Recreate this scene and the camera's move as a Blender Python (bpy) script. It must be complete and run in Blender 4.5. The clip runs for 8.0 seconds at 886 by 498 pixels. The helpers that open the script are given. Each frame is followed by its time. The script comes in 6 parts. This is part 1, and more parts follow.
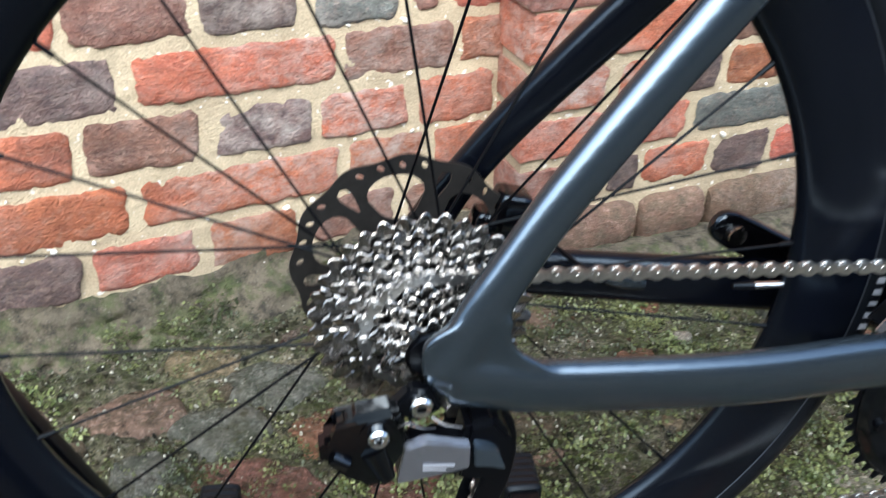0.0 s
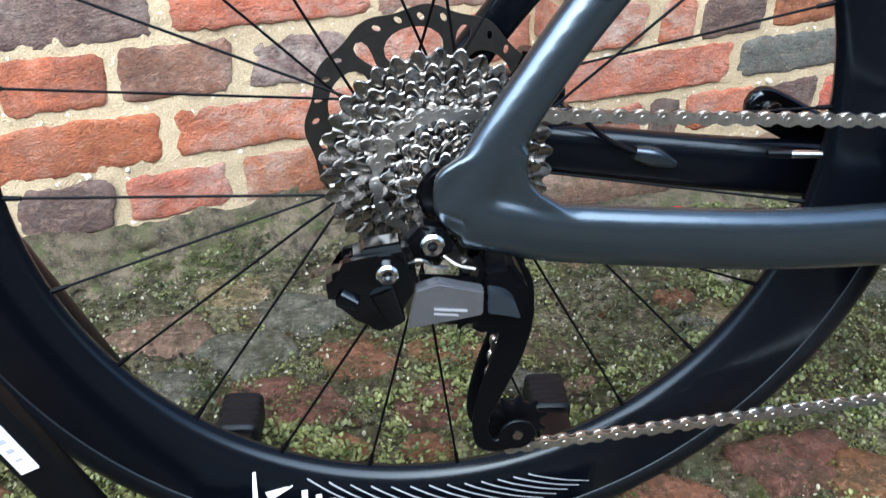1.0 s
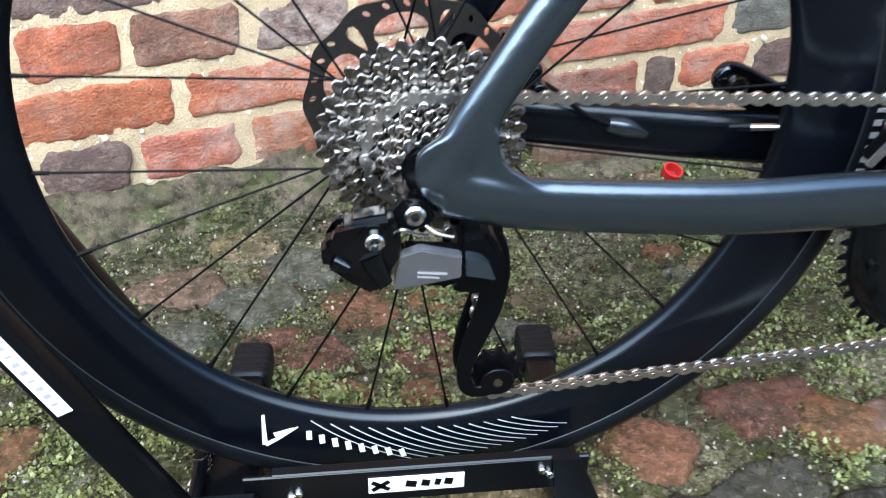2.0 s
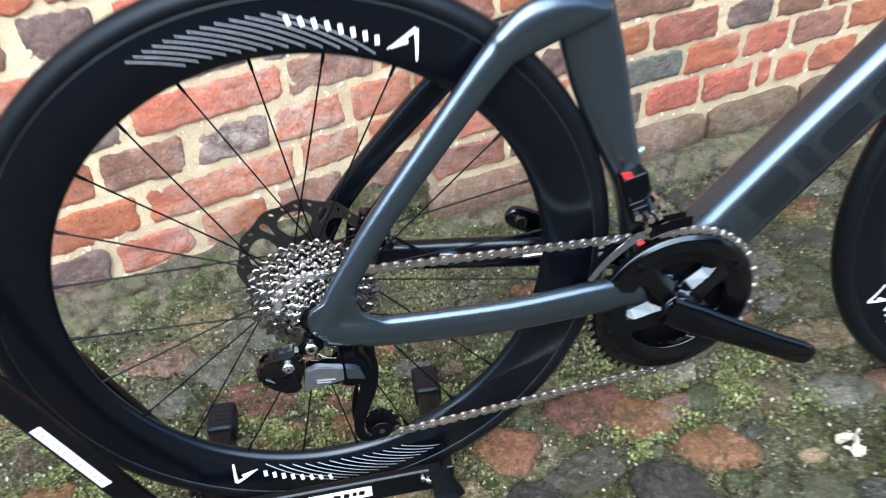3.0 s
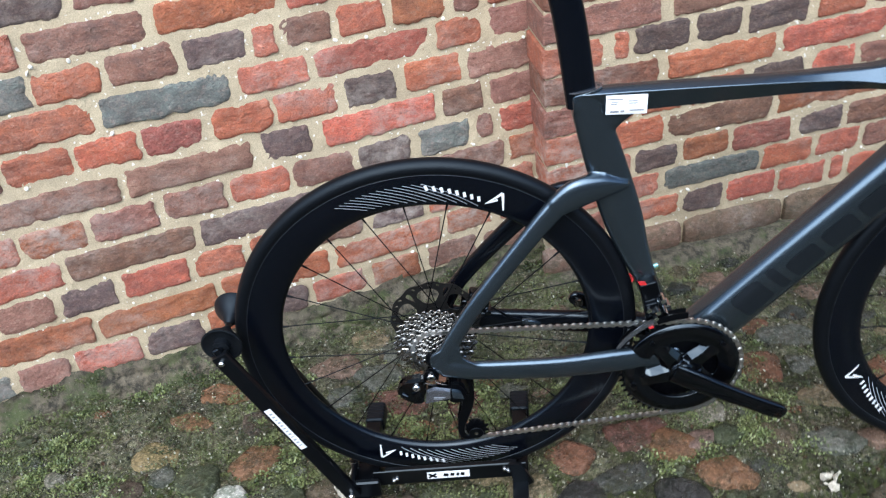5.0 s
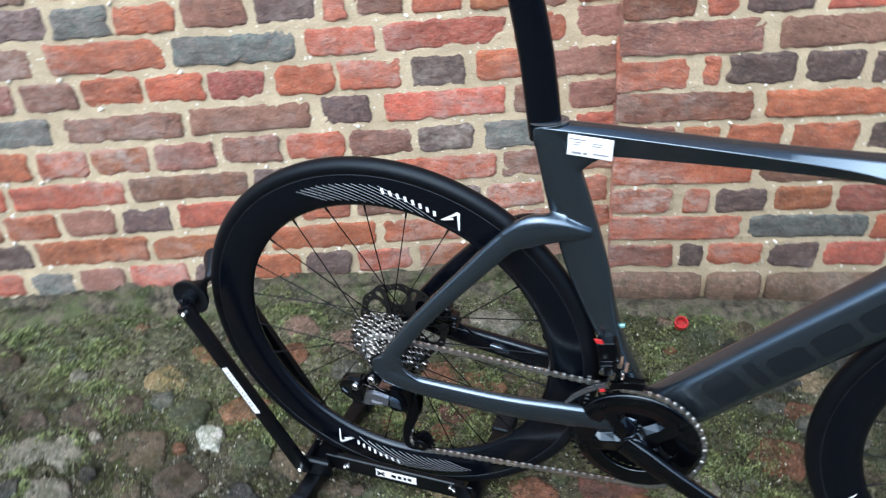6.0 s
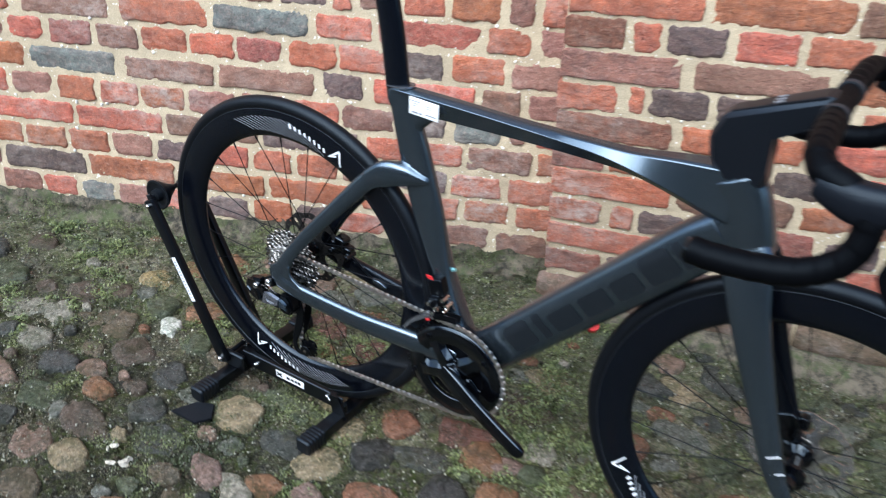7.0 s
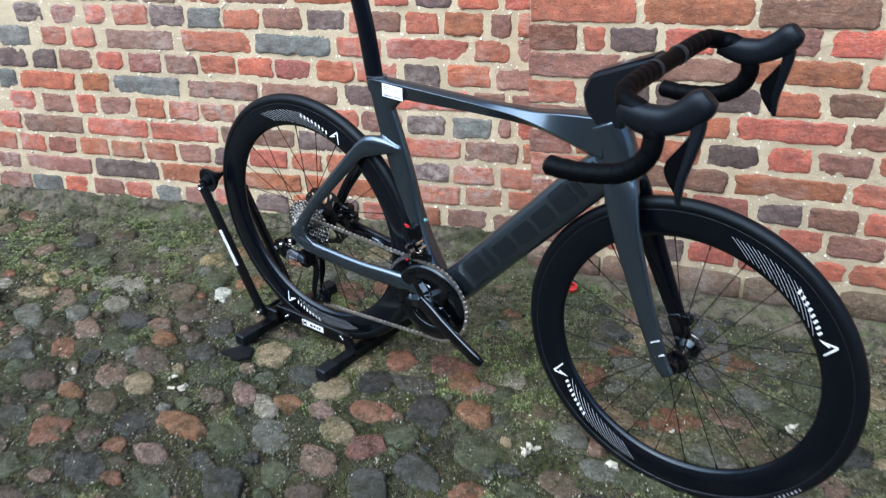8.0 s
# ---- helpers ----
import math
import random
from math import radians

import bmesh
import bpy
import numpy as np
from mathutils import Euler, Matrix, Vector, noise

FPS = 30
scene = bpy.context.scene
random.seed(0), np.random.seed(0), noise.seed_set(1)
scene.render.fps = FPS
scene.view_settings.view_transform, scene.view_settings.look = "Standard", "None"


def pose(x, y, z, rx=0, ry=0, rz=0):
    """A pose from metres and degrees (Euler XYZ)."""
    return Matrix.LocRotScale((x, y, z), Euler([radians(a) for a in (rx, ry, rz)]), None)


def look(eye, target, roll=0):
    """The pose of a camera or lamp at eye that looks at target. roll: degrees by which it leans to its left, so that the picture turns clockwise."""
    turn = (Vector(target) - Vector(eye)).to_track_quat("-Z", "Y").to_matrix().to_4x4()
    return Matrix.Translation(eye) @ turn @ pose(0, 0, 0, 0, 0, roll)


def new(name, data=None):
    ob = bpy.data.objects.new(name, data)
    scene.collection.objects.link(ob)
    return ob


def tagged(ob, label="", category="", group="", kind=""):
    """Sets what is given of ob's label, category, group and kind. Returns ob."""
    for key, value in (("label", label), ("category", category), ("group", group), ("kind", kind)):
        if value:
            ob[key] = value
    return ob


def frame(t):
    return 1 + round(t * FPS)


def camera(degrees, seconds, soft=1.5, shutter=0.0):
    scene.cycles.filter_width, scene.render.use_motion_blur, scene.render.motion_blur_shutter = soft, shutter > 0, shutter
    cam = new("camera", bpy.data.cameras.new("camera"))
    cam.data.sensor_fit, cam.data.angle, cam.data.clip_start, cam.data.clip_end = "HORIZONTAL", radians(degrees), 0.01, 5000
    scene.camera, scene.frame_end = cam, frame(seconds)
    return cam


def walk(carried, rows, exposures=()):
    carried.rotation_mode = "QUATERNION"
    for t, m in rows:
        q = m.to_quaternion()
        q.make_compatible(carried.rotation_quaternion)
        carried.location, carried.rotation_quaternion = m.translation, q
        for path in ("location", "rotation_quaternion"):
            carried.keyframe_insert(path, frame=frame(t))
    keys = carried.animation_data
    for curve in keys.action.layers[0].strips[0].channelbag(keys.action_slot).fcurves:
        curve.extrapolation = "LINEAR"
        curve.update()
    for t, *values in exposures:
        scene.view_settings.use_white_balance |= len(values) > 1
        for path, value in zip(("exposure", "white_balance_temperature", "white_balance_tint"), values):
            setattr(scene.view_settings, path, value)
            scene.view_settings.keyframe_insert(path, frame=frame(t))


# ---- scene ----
cam = camera(55.90, 8.0, soft=1.15, shutter=0.5)
# seconds, then metres and degrees: the rear axle stands over the origin, the bicycle points along x
ROWS = [
    (0, -0.0765, -0.4475, 0.6537, 60.83, -2.23, -10.39),
    (0.5, -0.0706, -0.4685, 0.5820, 62.03, -1.61, -7.69),
    (1, -0.0599, -0.4819, 0.5609, 61.33, -1.29, -7.27),
    (1.2, -0.0611, -0.4931, 0.5581, 61.00, -1.17, -7.06),
    (2.3, -0.0218, -0.5604, 0.6711, 56.15, -0.18, -6.15),
    (2.5, 0.0143, -0.5998, 0.7467, 55.51, 0.62, -6.85),
    (3, 0.0143, -0.7423, 0.9081, 55.11, 2.49, -11.85),
    (3.5, -0.0364, -0.9268, 1.0821, 55.29, 4.34, -10.50),
    (4, -0.0064, -1.0589, 1.1968, 55.01, 4.54, -3.89),
    (4.5, 0.0204, -1.1245, 1.2569, 56.00, 7.49, -2.94),
    (4.7, 0.0438, -1.1237, 1.2700, 56.17, 6.61, -2.62),
    (5.8, 0.3630, -0.9638, 1.2821, 54.55, 3.96, 13.30),
    (6, 0.4628, -0.9463, 1.2790, 54.69, 3.49, 18.63),
    (6.5, 0.7560, -0.9641, 1.2817, 55.58, -0.08, 30.27),
    (7, 1.0014, -1.0607, 1.2854, 58.01, -1.42, 32.65),
    (7.5, 1.2637, -1.1980, 1.3299, 60.28, 1.16, 34.85),
    (8, 1.4374, -1.3072, 1.3291, 60.99, 2.51, 36.69),
]
EXPOSURES = [(0.0, 1.36, 5650.0, 3.5), (1.0, 1.42, 5650.0, 3.5), (2.5, 1.54, 5600.0, 3.5), (3.0, 1.54, 5600.0, 3.5), (4.0, 0.92, 5500.0, 3.5), (4.5, 0.82, 5450.0, 3.5), (6.5, 0.93, 5400.0, 3.5), (7.5, 1.0, 5350.0, 3.5), (8.0, 0.88, 5350.0, 3.5)]
walk(cam, [(t, pose(x, y, z, rx, ry, rz)) for t, x, y, z, rx, ry, rz in ROWS], EXPOSURES)

# an overcast day: a broad soft sun through cloud and the sky
world = bpy.data.worlds.new("sky")
scene.world = world
world.use_nodes = True
wn = world.node_tree.nodes
sky = wn.new("ShaderNodeTexSky")
sky.sky_type = "NISHITA"
sky.sun_disc = False
sky.sun_elevation, sky.sun_rotation = radians(46), radians(188)
sky.dust_density, sky.ozone_density = 4.0, 1.0
world.node_tree.links.new(sky.outputs[0], wn["Background"].inputs[0])
wn["Background"].inputs[1].default_value = 0.15
sun = new("sun", bpy.data.lights.new("sun", "SUN"))
sun.data.energy, sun.data.angle, sun.data.color = 2.8, radians(85), (1.0, 0.975, 0.95)
sun.matrix_world = look((-0.6, -4.1, 4.3), (0, 0, 0))

# ---- materials ----
def mat(name, colour, rough=0.5, metal=0.0, vary=0.0, scale=30.0, bump=0.0, bump_scale=200.0, coat=0.0, spec=0.5, rough_vary=0.0, rand=0.0, second=None, mix_scale=8.0):
    """A surface with variation at two scales, fine relief and, with rand, a tone of its own for each object."""
    m = bpy.data.materials.new(name)
    m.use_nodes = True
    nt = m.node_tree
    n, link = nt.nodes, nt.links.new
    b = n["Principled BSDF"]
    b.inputs["Roughness"].default_value = rough
    b.inputs["Metallic"].default_value = metal
    b.inputs["Coat Weight"].default_value = coat
    b.inputs["Coat Roughness"].default_value = 0.08
    b.inputs["Specular IOR Level"].default_value = spec
    b.inputs["Base Color"].default_value = (*colour, 1)
    # blue tint put into black surfaces' reflections in place of a bluer sky
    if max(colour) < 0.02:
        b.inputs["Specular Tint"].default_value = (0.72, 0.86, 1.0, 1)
    co = n.new("ShaderNodeTexCoord")
    out = None
    if vary or second or rand:
        rgb = n.new("ShaderNodeRGB")
        rgb.outputs[0].default_value = (*colour, 1)
        out = rgb.outputs[0]
        if second:
            big = n.new("ShaderNodeTexNoise")
            big.inputs["Scale"].default_value, big.inputs["Detail"].default_value = mix_scale, 6
            link(co.outputs["Object"], big.inputs["Vector"])
            ramp = n.new("ShaderNodeValToRGB")
            ramp.color_ramp.elements[0].position, ramp.color_ramp.elements[1].position = 0.42, 0.6
            link(big.outputs["Fac"], ramp.inputs[0])
            mix = n.new("ShaderNodeMix")
            mix.data_type = "RGBA"
            link(ramp.outputs[0], mix.inputs[0])
            link(out, mix.inputs[6])
            mix.inputs[7].default_value = (*second, 1)
            out = mix.outputs[2]
        if vary:
            tex = n.new("ShaderNodeTexNoise")
            tex.inputs["Scale"].default_value, tex.inputs["Detail"].default_value = scale, 8
            tex.inputs["Roughness"].default_value = 0.65
            link(co.outputs["Object"], tex.inputs["Vector"])
            hsv = n.new("ShaderNodeHueSaturation")
            mr = n.new("ShaderNodeMapRange")
            mr.inputs["From Min"].default_value, mr.inputs["From Max"].default_value = 0.25, 0.75
            mr.inputs["To Min"].default_value, mr.inputs["To Max"].default_value = 1 - vary, 1 + vary
            link(tex.outputs["Fac"], mr.inputs["Value"])
            link(mr.outputs[0], hsv.inputs["Value"])
            link(out, hsv.inputs["Color"])
            out = hsv.outputs[0]
            if rough_vary:
                rr = n.new("ShaderNodeMapRange")
                rr.inputs["From Min"].default_value, rr.inputs["From Max"].default_value = 0.3, 0.7
                rr.inputs["To Min"].default_value, rr.inputs["To Max"].default_value = rough - rough_vary, rough + rough_vary
                link(tex.outputs["Fac"], rr.inputs["Value"])
                link(rr.outputs[0], b.inputs["Roughness"])
        if rand:
            info = n.new("ShaderNodeObjectInfo")
            h2 = n.new("ShaderNodeHueSaturation")
            m2 = n.new("ShaderNodeMapRange")
            m2.inputs["To Min"].default_value, m2.inputs["To Max"].default_value = 1 - rand, 1 + rand
            link(info.outputs["Random"], m2.inputs["Value"])
            link(m2.outputs[0], h2.inputs["Value"])
            link(out, h2.inputs["Color"])
            out = h2.outputs[0]
        link(out, b.inputs["Base Color"])
    if bump:
        t2 = n.new("ShaderNodeTexNoise")
        t2.inputs["Scale"].default_value, t2.inputs["Detail"].default_value = bump_scale, 6
        link(co.outputs["Object"], t2.inputs["Vector"])
        bp = n.new("ShaderNodeBump")
        bp.inputs["Strength"].default_value, bp.inputs["Distance"].default_value = bump, 0.004
        link(t2.outputs["Fac"], bp.inputs["Height"])
        link(bp.outputs[0], b.inputs["Normal"])
    return m


M_PAINT = mat("satin_slate_paint", (0.079, 0.104, 0.130), 0.25, 0.9, vary=0.06, scale=900, coat=0.35)
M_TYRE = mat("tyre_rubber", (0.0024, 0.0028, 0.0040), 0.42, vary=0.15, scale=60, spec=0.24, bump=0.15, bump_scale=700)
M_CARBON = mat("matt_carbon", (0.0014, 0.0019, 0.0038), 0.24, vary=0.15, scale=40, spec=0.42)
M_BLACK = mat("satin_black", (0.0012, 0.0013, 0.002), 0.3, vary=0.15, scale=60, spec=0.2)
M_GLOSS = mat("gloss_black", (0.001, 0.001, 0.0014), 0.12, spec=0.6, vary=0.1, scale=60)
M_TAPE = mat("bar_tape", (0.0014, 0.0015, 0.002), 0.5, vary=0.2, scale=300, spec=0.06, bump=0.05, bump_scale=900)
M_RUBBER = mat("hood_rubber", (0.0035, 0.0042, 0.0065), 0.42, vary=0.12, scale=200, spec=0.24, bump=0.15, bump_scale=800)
M_STEEL = mat("steel", (0.29, 0.282, 0.27), 0.24, 1.0, vary=0.35, scale=90, rough_vary=0.1)
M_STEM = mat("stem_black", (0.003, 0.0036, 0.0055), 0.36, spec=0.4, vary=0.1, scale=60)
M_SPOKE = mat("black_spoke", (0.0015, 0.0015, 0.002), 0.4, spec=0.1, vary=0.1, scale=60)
M_CHAIN = mat("chain_steel", (0.56, 0.56, 0.555), 0.30, 1.0, vary=0.4, scale=120)
M_CHROME = mat("chrome", (0.7, 0.7, 0.7), 0.12, 1.0)
M_SILVER = mat("silver_plate", (0.27, 0.285, 0.325), 0.24, 0.9, vary=0.08, scale=80)
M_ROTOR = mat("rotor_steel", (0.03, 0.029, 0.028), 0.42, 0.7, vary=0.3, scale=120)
M_WHITE = mat("white_print", (0.72, 0.73, 0.75), 0.4, vary=0.05, scale=80)
M_GREYPRINT = mat("grey_print", (0.20, 0.21, 0.23), 0.4, vary=0.1, scale=80)
M_STRIPE = mat("pale_grey_print", (0.30, 0.32, 0.36), 0.4, vary=0.08, scale=80)
M_BEAD = mat("bead_edge", (0.012, 0.013, 0.016), 0.5, vary=0.2, scale=90)
M_DARKPRINT = mat("dark_gloss_print", (0.034, 0.042, 0.053), 0.34, 0.8, vary=0.05, scale=80)
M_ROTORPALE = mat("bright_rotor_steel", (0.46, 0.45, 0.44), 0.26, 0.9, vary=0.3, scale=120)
M_SCRAP = mat("crumb", (0.46, 0.42, 0.34), 0.8, vary=0.3, scale=160, bump=0.4, bump_scale=300)
M_RED = mat("red_plastic", (0.42, 0.018, 0.02), 0.35, vary=0.1, scale=60)
M_BLUE = mat("light_blue_bolt", (0.25, 0.5, 0.52), 0.3, 0.6, vary=0.1, scale=200)
M_PLASTIC = mat("stand_black", (0.004, 0.0046, 0.006), 0.42, spec=0.3, vary=0.2, scale=90, bump=0.08, bump_scale=500)
M_STEELTUBE = mat("powder_black", (0.0018, 0.002, 0.0028), 0.3, spec=0.32, vary=0.2, scale=70)

# ---- helpers for meshes ----
AX = 0.365  # height of the rear axle over the ground


def P(x, y, z):
    return Vector((x, y, z + AX))


def part(name, bm, material, parent=None, label="", smooth=True, angle=35):
    me = bpy.data.meshes.new(name)
    bmesh.ops.recalc_face_normals(bm, faces=bm.faces)
    bm.to_mesh(me)
    bm.free()
    me.materials.append(material)
    if smooth:
        me.polygons.foreach_set("use_smooth", [True] * len(me.polygons))
        me.set_sharp_from_angle(angle=radians(angle))
    ob = new(name, me)
    if parent is not None:
        ob.parent = parent
    if label:
        tagged(ob, label)
    return ob


def thing(name, label, category, group="", kind=""):
    return tagged(new(name), label, category, group, kind)


def ring_faces(bm, rings, closed=False, cap=True):
    """Skins a row of vertex rings."""
    n = len(rings[0])
    m = len(rings)
    for i in range(m if closed else m - 1):
        a, b = rings[i], rings[(i + 1) % m]
        for j in range(n):
            bm.faces.new((a[j], a[(j + 1) % n], b[(j + 1) % n], b[j]))
    if cap and not closed:
        bm.faces.new(rings[0][::-1])
        bm.faces.new(rings[-1])


def spline(pts, n):
    """Points on a smooth curve through pts (tuples of any length), n to a stretch."""
    a = [np.array(p, float) for p in pts]
    a = [2 * a[0] - a[1]] + a + [2 * a[-1] - a[-2]]
    out = []
    for i in range(1, len(a) - 2):
        for k in range(n):
            t = k / n
            out.append(0.5 * (2 * a[i] + (a[i + 1] - a[i - 1]) * t + (2 * a[i - 1] - 5 * a[i] + 4 * a[i + 1] - a[i + 2]) * t * t
                              + (3 * a[i] - a[i - 1] - 3 * a[i + 1] + a[i + 2]) * t ** 3))
    out.append(a[-2])
    return out


def loft(bm, stations, n=6, seg=24, power=2.4, side=(0, 1, 0), keel=0.0):
    """A tube through stations (x, y, z, half_width, half_depth): width along side, depth across it; a superellipse in section."""
    pts = spline(stations, n)
    rings = []
    side = Vector(side)
    for i, p in enumerate(pts):
        c = Vector(p[:3])
        d = Vector(pts[min(i + 1, len(pts) - 1)][:3]) - Vector(pts[max(i - 1, 0)][:3])
        d.normalize()
        v = d.cross(side).normalized()
        u = v.cross(d).normalized()
        ring = []
        for k in range(seg):
            a = 2 * math.pi * k / seg
            ca, sa = math.cos(a), math.sin(a)
            ring.append(bm.verts.new(c + u * (p[3] * (1 + keel * sa) * math.copysign(abs(ca) ** (2 / power), ca)) + v * (p[4] * math.copysign(abs(sa) ** (2 / power), sa))))
        rings.append(ring)
    ring_faces(bm, rings)


def facet_loft(bm, stations, n=5):
    """A tube of flat facets: stations (x, z, then half width and height of each corner from top to bottom), both sides alike."""
    rings = []
    for p in spline(stations, n):
        half = [(p[k], p[k + 1]) for k in range(2, len(p), 2)]
        ring = [(w, h) for w, h in half] + [(-w, h) for w, h in half[::-1]]
        rings.append([bm.verts.new((p[0], w, h + AX)) for w, h in ring])
    ring_faces(bm, rings)


def crisp(ob, width, angle=14):
    """Rounds the edges between facets a little."""
    b = ob.modifiers.new("edges", "BEVEL")
    b.width, b.segments, b.limit_method, b.angle_limit, b.harden_normals = width, 2, "ANGLE", radians(angle), False
    return ob


def tube(bm, pts, r, n=6, seg=12, side=(0, 1, 0)):
    loft(bm, [(*p[:3], r, r) for p in pts], n, seg, 2.0, side)


def rod(bm, a, b, r, seg=8, r2=None):
    a, b = Vector(a), Vector(b)
    d = (b - a).normalized()
    u = d.orthogonal().normalized()
    v = d.cross(u)
    rings = []
    for c, q in ((a, r), (b, r if r2 is None else r2)):
        rings.append([bm.verts.new(c + (u * math.cos(2 * math.pi * k / seg) + v * math.sin(2 * math.pi * k / seg)) * q) for k in range(seg)])
    ring_faces(bm, rings)


def lathe(bm, profile, centre, axis=(0, 1, 0), seg=96, closed=True):
    """Turns a profile of (radius, offset along axis) round an axis."""
    ax = Vector(axis).normalized()
    u = Vector((0, 0, 1)) if abs(ax.z) < 0.9 else Vector((1, 0, 0))
    u = (u - ax * u.dot(ax)).normalized()
    v = ax.cross(u)
    c = Vector(centre)
    rings = []
    for k in range(seg):
        a = 2 * math.pi * k / seg
        d = u * math.cos(a) + v * math.sin(a)
        rings.append([bm.verts.new(c + d * r + ax * o) for r, o in profile])
    m = len(profile)
    for k in range(seg):
        a, b = rings[k], rings[(k + 1) % seg]
        for j in range(m if closed else m - 1):
            bm.faces.new((a[j], a[(j + 1) % m], b[(j + 1) % m], b[j]))


def box(bm, size, m, bevel=0.0, seg=2):
    """A box of that size at the pose m, with rounded edges."""
    r = bmesh.ops.create_cube(bm, size=1, matrix=m @ Matrix.Diagonal((*size, 1)))
    if bevel:
        es = list({e for v in r["verts"] for e in v.link_edges})
        bmesh.ops.bevel(bm, geom=es, offset=bevel, segments=seg, profile=0.6, affect="EDGES")


def plate(bm, outline, thick, m):
    """A flat plate with that outline of (x, y), extruded along z, at the pose m."""
    lo = [bm.verts.new(m @ Vector((x, y, -thick / 2))) for x, y in outline]
    hi = [bm.verts.new(m @ Vector((x, y, thick / 2))) for x, y in outline]
    n = len(outline)
    bm.faces.new(lo[::-1])
    bm.faces.new(hi)
    for i in range(n):
        bm.faces.new((lo[i], lo[(i + 1) % n], hi[(i + 1) % n], hi[i]))


def melt(ob, voxel, rounds=4):
    """Welds overlapping solids of a mesh into one smooth skin."""
    r = ob.modifiers.new("weld", "REMESH")
    r.mode, r.voxel_size, r.use_smooth_shade = "VOXEL", voxel, True
    s = ob.modifiers.new("soften", "SMOOTH")
    s.factor, s.iterations = 0.5, rounds
    return ob


# ---- the place ----
WALL_L = (0.656, 0.3783)   # y = a + b x along the foot of the longer wall
WALL_R = (0.595, 0.1725)
CORNER_X = 0.262
TURN_L, TURN_R = math.degrees(math.atan(WALL_L[1])), math.degrees(math.atan(WALL_R[1]))


class Wall:
    """A wall's own measure: s along it, z over the rear axle, d out of its face."""

    def __init__(self, origin, along, up):
        self.o, self.a, self.u = Vector(origin), Vector(along), Vector(up)
        self.n = self.a.cross(self.u).normalized()

    def at(self, s, z, d=0.0):
        return self.o + self.a * s + self.u * z + self.n * d


CL, CR = math.cos(radians(TURN_L)), math.cos(radians(TURN_R))
LEFT = Wall((0, WALL_L[0], AX), (CL, math.sin(radians(TURN_L)), 0), (0, 0.0725, 1))
RIGHT = Wall((CORNER_X, WALL_R[0] + WALL_R[1] * CORNER_X, AX), (CR, math.sin(radians(TURN_R)), 0.055), (0, -0.049, 1))


def tree(m):
    """The node tree of a material, with shortcuts for adding and linking nodes."""
    m.use_nodes = True
    nt = m.node_tree

    def add(kind, **values):
        nd = nt.nodes.new(kind)
        for key, value in values.items():
            nd.inputs[key].default_value = value
        return nd
    return nt.nodes["Principled BSDF"], add, nt.links.new


def noise_node(add, link, co, scale, detail=6.0, rough=0.6):
    nd = add("ShaderNodeTexNoise", Scale=scale, Detail=detail, Roughness=rough)
    link(co, nd.inputs["Vector"])
    return nd.outputs["Fac"]


def span(add, link, src, a, b, lo=0.0, hi=1.0):
    nd = add("ShaderNodeMapRange", **{"From Min": a, "From Max": b, "To Min": lo, "To Max": hi})
    link(src, nd.inputs["Value"])
    return nd.outputs[0]


def mixed(add, link, fac, a, b, mode="MIX"):
    nd = add("ShaderNodeMix")
    nd.data_type, nd.blend_type = "RGBA", mode
    for src, slot in ((fac, 0), (a, 6), (b, 7)):
        if isinstance(src, tuple):
            nd.inputs[slot].default_value = (*src, 1)
        elif isinstance(src, float):
            nd.inputs[slot].default_value = src
        else:
            link(src, nd.inputs[slot])
    return nd.outputs[2]


def relief(add, link, b, height, strength, distance):
    bp = add("ShaderNodeBump", Strength=strength, Distance=distance)
    link(height, bp.inputs["Height"])
    link(bp.outputs[0], b.inputs["Normal"])
    return bp


